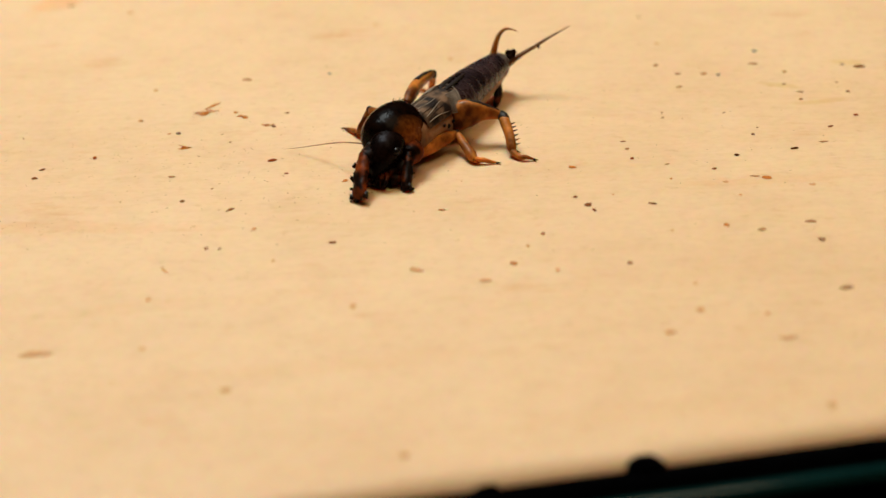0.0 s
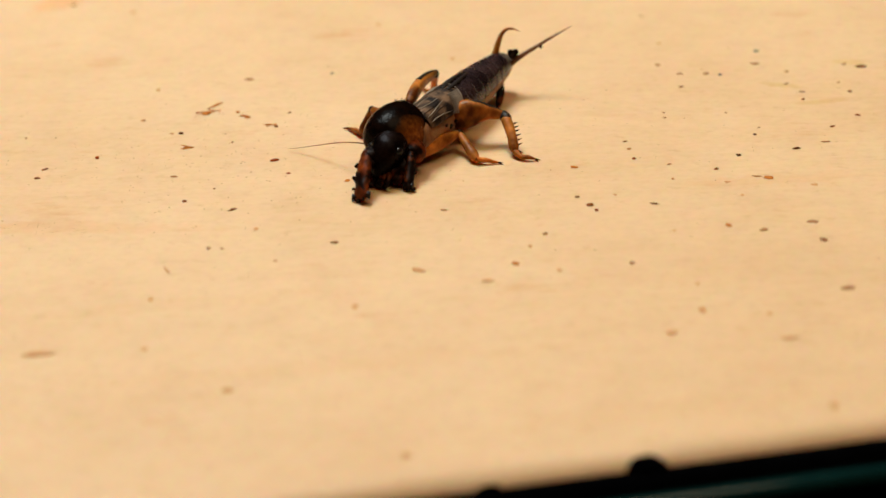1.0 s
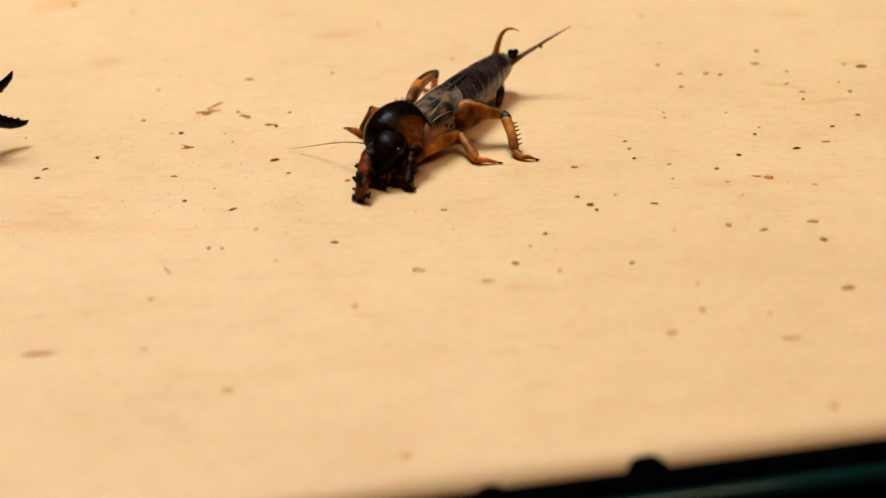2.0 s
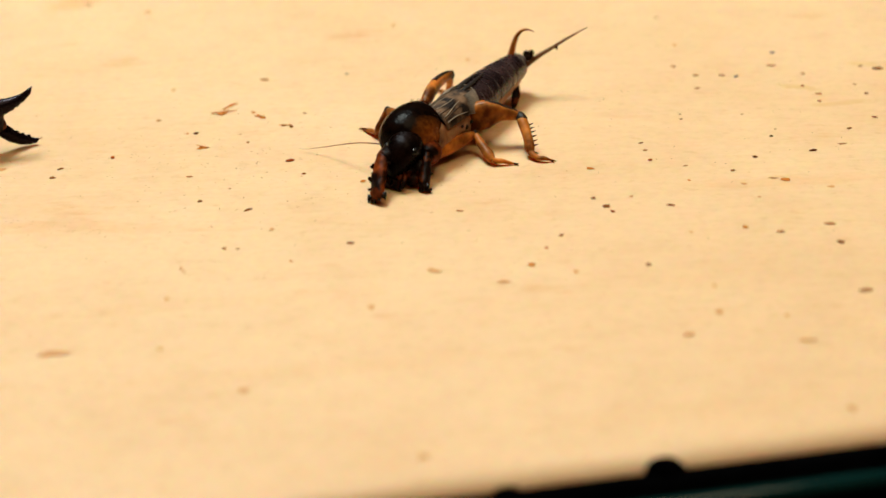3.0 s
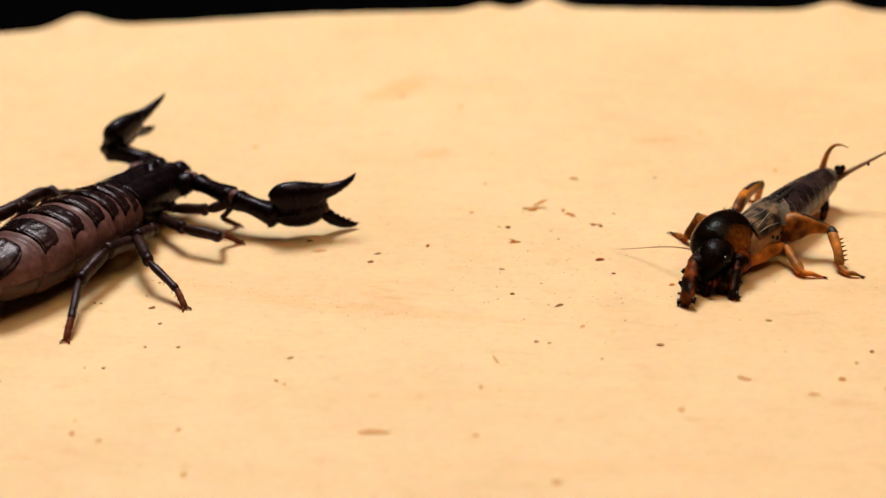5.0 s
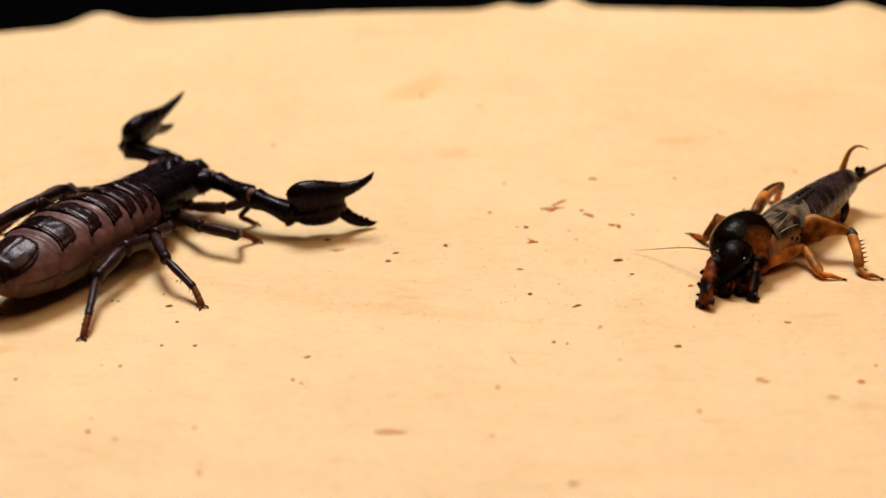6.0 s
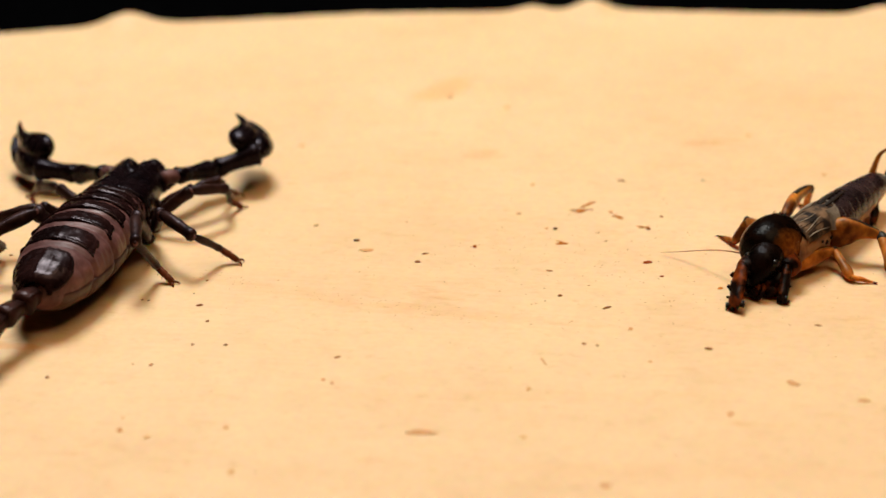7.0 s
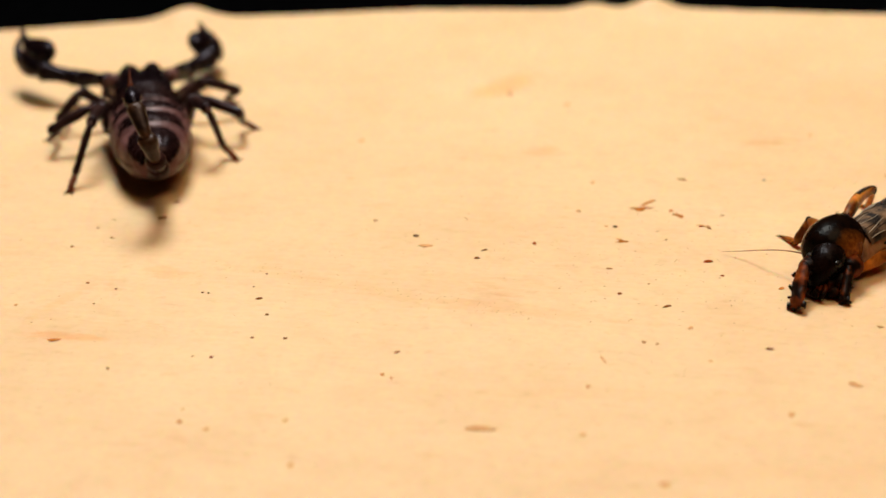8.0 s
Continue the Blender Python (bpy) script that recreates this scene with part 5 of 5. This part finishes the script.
    # hind legs: a deep thigh with a dark upper edge, a dark knee, a spined shank
    for line, rads, shin, foot, spines in (
            (((0.6, 320.6, 3.7), (1.6, 321.0, 4.4), (3.2, 321.0, 5.3), (5.3, 321.0, 5.95), (7.2, 321.0, 6.15), (9.3, 321.0, 5.95), (11.3, 321.0, 5.5), (11.9, 320.8, 5.3)),
             [(1.0, 1.2), (1.5, 2.1), (1.85, 2.8), (1.8, 2.75), (1.5, 2.2), (1.0, 1.4), (0.76, 0.9), (0.4, 0.4)],
             ((11.8, 320.8, 5.4), (12.4, 318.6, 4.7), (13.0, 316.2, 3.3), (13.4, 313.6, 1.2)), ((14.6, 312.2, 0.7), (15.8, 311.8, 0.75), (17.2, 311.8, 0.3)), True),
            (((-6.0, 325.5, 6.3), (-5.2, 328.0, 6.9), (-4.0, 332.5, 7.2), (-2.5, 336.5, 7.0), (-1.1, 339.0, 6.9), (-0.6, 339.9, 6.8)),
             [(0.8, 0.9), (1.05, 1.3), (1.05, 1.35), (0.85, 1.05), (0.65, 0.75), (0.3, 0.35)],
             ((-0.8, 339.6, 6.8), (-0.9, 341.0, 5.4), (-1.1, 343.0, 2.8), (-1.3, 344.4, 1.0)), ((-2.0, 345.6, 0.6), (-2.8, 346.4, 0.6), (-3.6, 347.4, 0.3)), False)):
        leg = limb_of("hind_leg", line, rads, AMBER, cricket, "thick amber jumping leg with a dark upper edge", n=22)
        n = len(line)
        top = [Vector(p) + Vector((0, 0, r[1] * 0.93)) for p, r in zip(line, rads)]
        limb_of("thigh_edge", top[n // 2 - 1:n - 1], [(0.10, 0.06), (0.42, 0.16), (0.5, 0.22), (0.45, 0.25), (0.3, 0.2)][-(n - 1 - (n // 2 - 1)):], VEIN, leg, n=10)
        k, m1, m2, a = (Vector(p) for p in shin)
        thick = 1.0 if spines else 0.75
        limb_of("shank", (k, k.lerp(m1, 0.5), m1, m2, m2.lerp(a, 0.7), a), [0.6 * thick, 0.9 * thick, 0.98 * thick, 0.9 * thick, 0.95 * thick, 0.6 * thick], AMBER, leg)
        limb_of("knee_cap", (k.lerp(Vector(line[-3]), 0.35), k + Vector((0, 0, 0.1)), k.lerp(m1, 0.5) + Vector((0.12, 0, 0.1)), m1.lerp(m2, 0.12) + Vector((0.22, 0, 0.12))), [0.55 * thick, 0.88 * thick, 0.98 * thick, 0.55 * thick], VEIN, leg, rough=0.15)
        f = [a] + [Vector(p) for p in foot]
        limb_of("foot", f, [0.62 * thick, 0.5 * thick, 0.42 * thick, 0.16], AMBER, leg, n=12, rough=0.15)
        out = (f[-1] - f[0]).normalized()
        side = out.cross(Vector((0, 0, 1)))
        for s in (-1, 1):
            spike("claw", f[-1] - out * 0.3, f[-1] + out * 0.8 + side * 0.5 * s + Vector((0, 0, -0.1)), 0.18, AMBER_DARK, leg)
            spike("spur", a + Vector((0, 0, 0.3)), a + out * 1.4 + side * 0.7 * s, 0.26, AMBER_DARK, leg)
        if spines:
            for q in range(6):
                b = m1.lerp(m2, 0.1 + 0.3 * q) if q < 3 else m2.lerp(a, 0.05 + 0.28 * (q - 3))
                spike("spine", b + Vector((0.6, 0, 0)), b + Vector((1.75, 0.1, 0.35)), 0.2, AMBER_DARK, leg)


def build_cricket():
    build_cricket_trunk()
    build_cricket_wings()
    build_cricket_head()
    build_cricket_legs()
    limb_of("cercus", ((11.0, 344.6, 6.9), (11.3, 345.3, 8.4), (11.9, 345.6, 10.6), (12.6, 345.9, 12.1), (13.6, 345.4, 13.2), (14.8, 344.4, 13.6), (16.0, 343.6, 13.3)), [0.75, 0.66, 0.52, 0.42, 0.3, 0.18, 0.05], AMBER, cricket, n=10, rough=0.0)
    tail = limb_of("cercus", ((12.6, 343.6, 5.2), (13.6, 344.4, 5.9), (16.3, 345.2, 7.6), (19.1, 345.7, 9.1), (22.4, 345.8, 11.1), (26.3, 346.0, 13.2)), [0.8, 0.7, 0.5, 0.36, 0.24, 0.05], CERCUS, cricket, n=10, rough=0.0)
    bm = bmesh.new()
    ball(bm, here(20.2, 345.5, 9.3), (0.28, 0.22, 0.35), 8, 6, rough=0.5)
    part("dirt", bm, SOIL_BLACK, tail)


build_cricket()
bm = bmesh.new()
for q in range(7):
    ball(bm, (random.uniform(-0.8, 0.8), random.uniform(-0.6, 0.6), random.uniform(-0.6, 0.6)), (random.uniform(0.4, 0.7),) * 3, 8, 6, rough=0.3)
clod = part("soil_clod", bm, SOIL_BLACK, None)
clod.matrix_basis = pose(0.0145, 0.3443, 0.0082)
tagged(clod, "black crumb of soil stuck to the cricket's tail", "soil")

# ---- litter on the board ----
crumb_kinds = {}


def crumb_mesh(mat, seed):
    """A small uneven crumb, one unit long, lying on the board."""
    rnd = random.Random(seed)
    bm = bmesh.new()
    res = bmesh.ops.create_icosphere(bm, subdivisions=1, radius=0.5)
    for v in res["verts"]:
        v.co *= 1 + rnd.uniform(-0.28, 0.28)
        v.co.z = max(v.co.z, -0.3) + 0.3
    me = bpy.data.meshes.new("crumb")
    bm.to_mesh(me)
    bm.free()
    me.materials.append(mat)
    for p in me.polygons:
        p.use_smooth = True
    return me


CRUMB_WORDS = {"k": (SOIL_CRUMB, "tiny blackish brown soil crumb on the pale board"), "d": (SOIL_DARK, "tiny dark brown soil crumb on the board"), "b": (SOIL_BROWN, "small brown plant fragment on the board"),
               "r": (SOIL_RED, "tiny red-brown crumb on the pale board"), "o": (SOIL_ORANGE, "small orange straw fragment on the board"), "t": (SOIL_TAN, "flat tan wood fibre on the board"),
               "g": (SOIL_GREY, "tiny blue-grey grit grain on the board")}
k, d, b, r, o, t, g = "kdbrotg"


def crumb(x, y, length, width, angle, tone):
    mat, words = CRUMB_WORDS[tone]
    n = len(crumb_count)
    key = (tone, n % 5)
    if key not in crumb_kinds:
        crumb_kinds[key] = crumb_mesh(mat, n * 7 + 3)
    ob = new("crumb", crumb_kinds[key])
    crumb_count.append(ob)
    width = max(0.35, min(width, length * 1.3))
    high = {"t": 0.04, "o": 0.10, "b": 0.10}.get(tone, 0.16) * min(width, length)
    ob.matrix_basis = pose(x * MM, y * MM, 0.00002, 0, 0, angle) @ Matrix.Diagonal((length * MM * 0.88, width * MM * {"t": 1.1, "o": 0.95}.get(tone, 0.72), max(high, 0.07) * MM, 1))
    tagged(ob, words, "crumb", group="crumbs on the board")


crumb_count = []
crumb(-62.6, 247.0, 6.0, 1.9, 4, t)
crumb(-32.6, 234.4, 2.5, 1.5, -4, t)
crumb(-46.0, 299.6, 1.2, 1.3, -5, d)
crumb(-37.1, 295.4, 2.0, 1.2, 39, d)
crumb(-18.6, 281.2, 1.8, 1.3, -15, d)
crumb(-45.9, 339.5, 3.5, 1.8, 51, o)
crumb(-44.5, 343.4, 5.9, 1.1, 52, o)
crumb(-39.8, 280.7, 1.1, 1.3, -4, b)
crumb(-37.6, 280.4, 0.8, 1.0, -4, b)
crumb(-32.3, 287.4, 1.0, 1.3, -4, t)
crumb(-28.2, 275.3, 0.8, 0.9, -4, t)
crumb(-46.1, 273.4, 4.3, 0.4, -64, t)
crumb(-47.4, 263.4, 1.1, 1.5, -4, t)
crumb(-14.5, 258.5, 1.4, 1.7, -4, t)
crumb(-46.4, 247.4, 1.2, 1.2, -4, t)
crumb(-6.3, 215.5, 1.7, 1.9, -4, t)
crumb(-4.6, 270.3, 3.6, 1.3, -33, t)
crumb(0.1, 292.4, 1.8, 1.0, -5, b)
crumb(11.5, 271.3, 1.4, 1.5, -4, o)
crumb(17.0, 281.8, 1.0, 1.4, -4, d)
crumb(14.2, 277.4, 0.9, 0.9, -4, o)
crumb(18.5, 268.5, 1.1, 1.2, -4, t)
crumb(30.4, 270.2, 1.1, 1.5, -4, d)
crumb(66.0, 362.9, 1.2, 2.5, -6, g)
crumb(38.8, 281.4, 0.8, 0.8, -4, t)
crumb(63.0, 276.1, 1.7, 1.5, -61, d)
crumb(63.4, 259.0, 2.9, 1.9, 16, b)
crumb(39.7, 253.7, 1.6, 2.1, -4, t)
crumb(40.1, 262.2, 0.9, 1.2, -4, t)
crumb(49.8, 251.7, 1.0, 1.8, -4, t)
crumb(34.1, 246.9, 2.1, 1.7, 31, t)
crumb(51.6, 244.0, 4.0, 1.1, 6, t)
crumb(54.4, 224.6, 1.7, 2.0, -4, t)
crumb(44.5, 386.0, 1.1, 1.7, -6, b)
crumb(46.5, 369.1, 1.1, 1.3, -6, t)
crumb(6.7, 265.7, 2.4, 1.3, -4, t)
crumb(-13.0, 386.4, 1.2, 1.6, -6, t)
crumb(-68.4, 400.1, 1.8, 2.7, -6, t)
crumb(2.9, 364.4, 1.2, 1.7, -5, t)
crumb(30.2, 296.2, 0.7, 0.7, -5, t)
crumb(52.3, 294.3, 0.7, 0.9, -5, t)
crumb(-110.5, 242.0, 1.3, 1.6, 8, o)
crumb(-111.3, 246.2, 0.7, 1.1, 8, t)
crumb(-89.3, 231.4, 1.4, 1.7, 9, t)
crumb(-81.8, 262.6, 0.9, 1.3, 8, o)
crumb(-80.1, 261.5, 0.8, 0.9, 8, o)
crumb(-81.2, 270.9, 1.6, 1.0, 48, b)
crumb(-84.9, 316.0, 3.7, 1.5, 8, t)
crumb(-82.8, 406.1, 1.6, 4.4, 7, b)
crumb(-93.8, 244.9, 1.1, 1.2, 8, t)
crumb(-105.5, 240.3, 1.4, 1.2, 8, t)
crumb(-149.8, 319.9, 0.9, 0.9, 8, b)
crumb(-141.7, 266.9, 2.9, 1.1, 15, o)
crumb(-110.4, 370.5, 1.8, 1.9, 7, t)
crumb(-153.9, 279.5, 0.8, 1.0, 8, t)
crumb(-115.5, 264.4, 0.6, 0.7, 8, b)
crumb(-82.9, 406.1, 1.4, 1.2, 0, d)
crumb(44.9, 356.8, 1.5, 1.7, 0, b)
crumb(48.6, 351.8, 1.6, 1.4, 5, b)
crumb(48.1, 344.8, 1.6, 1.4, 15, b)
crumb(53.9, 351.3, 1.6, 1.7, 0, b)
crumb(56.6, 350.4, 1.1, 1.7, 0, g)
crumb(64.7, 355.9, 2.7, 1.2, 3, b)
crumb(70.1, 351.0, 1.1, 1.7, 0, b)
crumb(68.9, 344.4, 0.9, 1.4, 0, d)
crumb(71.3, 340.1, 1.8, 1.1, -20, b)
crumb(70.8, 336.3, 0.9, 1.1, 0, d)
crumb(79.3, 344.4, 0.9, 1.4, 0, b)
crumb(80.5, 339.5, 1.0, 1.4, 0, d)
crumb(82.4, 353.9, 1.2, 1.5, 0, b)
crumb(85.4, 352.4, 2.7, 1.7, -6, d)
crumb(79.6, 327.7, 1.5, 1.0, -10, r)
crumb(73.7, 322.7, 1.6, 1.0, 25, d)
crumb(71.0, 315.8, 2.2, 1.0, 8, b)
crumb(65.3, 313.2, 1.8, 1.2, 20, k)
crumb(58.7, 320.3, 1.0, 1.9, 0, k)
crumb(54.3, 311.1, 1.2, 2.3, 0, k)
crumb(60.0, 323.4, 0.6, 0.7, 0, d)
crumb(35.2, 311.2, 1.1, 1.8, 0, r)
crumb(34.7, 315.6, 1.2, 1.2, 30, b)
crumb(34.2, 319.0, 1.2, 0.7, 10, d)
crumb(43.0, 329.5, 0.8, 1.0, 0, d)
crumb(43.1, 332.0, 0.6, 1.0, 0, d)
crumb(54.9, 331.0, 0.6, 1.0, 0, d)
crumb(49.4, 305.5, 1.1, 1.3, 0, d)
crumb(41.2, 308.2, 1.1, 0.9, 15, b)
crumb(41.1, 301.9, 0.8, 1.1, 0, o)
crumb(23.9, 308.4, 1.9, 1.1, -25, o)
crumb(23.5, 295.8, 1.0, 2.3, 0, d)
crumb(25.5, 292.4, 1.6, 2.2, -30, d)
crumb(26.4, 290.3, 0.9, 1.2, 0, r)
crumb(36.7, 292.0, 1.8, 1.0, -20, d)
crumb(56.2, 301.8, 2.4, 0.9, -5, b)
crumb(58.1, 301.0, 1.9, 1.8, 5, o)
crumb(48.2, 282.7, 1.3, 1.6, 15, o)
crumb(53.8, 280.5, 1.8, 1.6, 5, b)
crumb(62.3, 282.9, 2.5, 1.6, 0, b)
crumb(50.6, 299.9, 1.6, 0.9, -5, t)
crumb(65.6, 297.5, 1.9, 0.9, 0, t)
crumb(-57.9, 336.9, 1.0, 1.3, -20, b)
crumb(-50.0, 330.1, 1.3, 1.8, 10, k)
crumb(-51.7, 330.0, 1.3, 0.8, 5, o)
crumb(-48.1, 322.8, 3.2, 0.7, 10, o)
crumb(-41.4, 328.9, 0.5, 1.0, 0, d)
crumb(-39.6, 325.0, 0.7, 1.0, 20, d)
crumb(-64.5, 319.7, 1.0, 1.9, 0, r)
crumb(-73.5, 315.4, 1.7, 0.7, 35, k)
crumb(-74.3, 311.5, 1.5, 0.9, 5, d)
crumb(-79.7, 330.2, 0.6, 1.8, 0, r)
crumb(-31.1, 315.9, 2.2, 1.6, 20, r)
crumb(-31.8, 331.9, 1.0, 1.5, 0, d)
crumb(-37.7, 336.8, 1.5, 2.1, 40, o)
crumb(-39.8, 339.6, 1.0, 1.6, 0, o)
crumb(-29.6, 338.4, 0.9, 1.0, 0, d)
crumb(-49.0, 310.2, 1.7, 1.1, -15, b)
crumb(-41.1, 304.4, 0.6, 1.5, 0, b)
crumb(-39.0, 356.7, 2.4, 1.7, 0, b)
crumb(-22.1, 358.6, 0.9, 2.3, 0, g)
crumb(-57.0, 352.6, 1.2, 1.7, 0, t)
crumb(-28.1, 309.9, 1.0, 0.9, 0, r)
crumb(-17.2, 305.9, 1.4, 1.5, -30, o)
crumb(-153.3, 306.0, 0.9, 1.3, 0, d)
crumb(-151.5, 315.6, 0.9, 1.9, 0, b)
crumb(-147.1, 311.3, 1.2, 1.0, 0, b)
crumb(-140.1, 330.7, 1.6, 2.3, 0, b)
crumb(-140.4, 322.3, 2.1, 1.9, 10, d)
crumb(-121.6, 289.4, 0.6, 1.1, 0, k)
crumb(-120.4, 289.3, 0.6, 1.1, 0, k)
crumb(-112.9, 293.1, 0.5, 2.3, -20, k)
crumb(-110.5, 288.3, 1.7, 1.3, 12, d)
crumb(-107.3, 282.1, 0.8, 1.1, 0, d)
crumb(-101.5, 273.2, 0.9, 2.4, 0, d)
crumb(-107.4, 272.8, 0.8, 1.4, 0, d)
crumb(-112.2, 264.5, 0.9, 1.6, 0, r)
crumb(-138.0, 288.6, 0.7, 0.9, 30, d)
crumb(-139.9, 282.0, 0.5, 0.9, 0, d)
crumb(-144.3, 290.4, 1.0, 1.2, 0, b)
crumb(-128.5, 258.1, 0.8, 1.9, 0, d)
crumb(-87.9, 320.3, 1.8, 1.5, -5, k)
crumb(-97.4, 326.7, 1.2, 1.6, 0, b)
crumb(-74.4, 311.6, 1.2, 1.2, 0, d)
crumb(-73.4, 315.4, 1.5, 1.0, 35, d)
crumb(-112.1, 299.0, 0.7, 0.9, 0, d)
crumb(-64.5, 320.2, 0.8, 2.4, 0, o)
crumb(-58.1, 337.0, 1.2, 1.3, 0, t)



def tuft(x, y, size, turn, seed):
    """A small tangle of dry plant fibre."""
    rnd = random.Random(seed)
    ob = empty("plant_tuft", pose(x * MM, y * MM, 0, 0, 0, turn))
    for q in range(6):
        a, ln = rnd.uniform(-0.9, 0.9) + (math.pi if q % 2 else 0), size * rnd.uniform(0.5, 1.0)
        mid = Vector((math.cos(a) * ln * 0.5, math.sin(a) * ln * 0.5, 0.14))
        end = Vector((math.cos(a + rnd.uniform(-0.5, 0.5)) * ln, math.sin(a) * ln, 0.08))
        part("fibre", tube([(rnd.uniform(-0.4, 0.4), rnd.uniform(-0.3, 0.3), 0.12), mid, end], [0.11, 0.09, 0.04], n=5, rough=0.3), SOIL_ORANGE if q % 3 else SOIL_TAN, ob)
    bm = bmesh.new()
    ball(bm, (-0.15 * size, 0, 0.1), (0.22 * size, 0.13 * size, 0.12), 8, 6, rough=0.6)
    part("seed_head", bm, SOIL_ORANGE, ob)
    tagged(ob, "small tangled tuft of tan plant fibre on the board", "plant fibre", group="plant tufts on the board")


tuft(-45.2, 340.0, 3.2, 50, 3)
tuft(-38.4, 337.4, 1.9, -40, 5)
tuft(-32.8, 332.6, 1.7, 20, 8)
tuft(-47.8, 323.2, 1.6, 0, 11)


def scatter(name, label, mat, count, place, size):
    """Dust too fine to count, joined."""
    verts, faces = [], []
    rnd = random.Random(len(name) * 13 + count)
    for _ in range(count):
        x, y = place(rnd)
        s = size(rnd)
        a = rnd.uniform(0, 6.28)
        n = len(verts)
        ca, sa, st = math.cos(a), math.sin(a), rnd.uniform(0.4, 1.0)
        for px, py, pz in ((1, 0, 0), (0, st, 0), (-1, 0, 0), (0, -st, 0), (0, 0, 0.4)):
            verts.append(((x + s * (px * ca - py * sa)) * MM, (y + s * (px * sa + py * ca)) * MM, (0.04 + pz * s) * MM))
        faces += [(n, n + 1, n + 4), (n + 1, n + 2, n + 4), (n + 2, n + 3, n + 4), (n + 3, n, n + 4)]
    me = bpy.data.meshes.new(name)
    me.from_pydata(verts, [], faces)
    me.materials.append(mat)
    tagged(new(name, me), label, "dust", kind="stuff")


def streak(rnd):
    u = rnd.random()
    return -118 + 58 * u + rnd.gauss(0, 2), 302 - 14.5 * u + rnd.gauss(0, 1.3)


def near_cricket(rnd):
    return rnd.gauss(-32, 17), rnd.gauss(303, 11)


def everywhere(rnd):
    return rnd.uniform(-190, 95), rnd.uniform(215, 440)


scatter("soil_dust", "fine dark soil dust strewn on the pale board", SOIL_DARK, 80, near_cricket, lambda q: q.uniform(0.07, 0.20))
scatter("soil_dust", "fine brown dust streak on the pale board", SOIL_DARK, 110, streak, lambda q: q.uniform(0.06, 0.15))
scatter("soil_dust", "sparse brown dust over the whole pale board", SOIL_BROWN, 300, everywhere, lambda q: q.uniform(0.06, 0.22))
scatter("soil_dust", "fine specks of soil strewn beside the cricket", SOIL_DARK, 190, lambda q: (q.gauss(-55, 26), q.gauss(320, 12)), lambda q: q.uniform(0.05, 0.15))
scatter("soil_dust", "dark specks of soil around the cricket", SOIL_CRUMB, 130, lambda q: (q.uniform(-70, 75), q.gauss(312, 24)), lambda q: q.uniform(0.05, 0.16))


def motions():
    scorpion_motion()


motions()
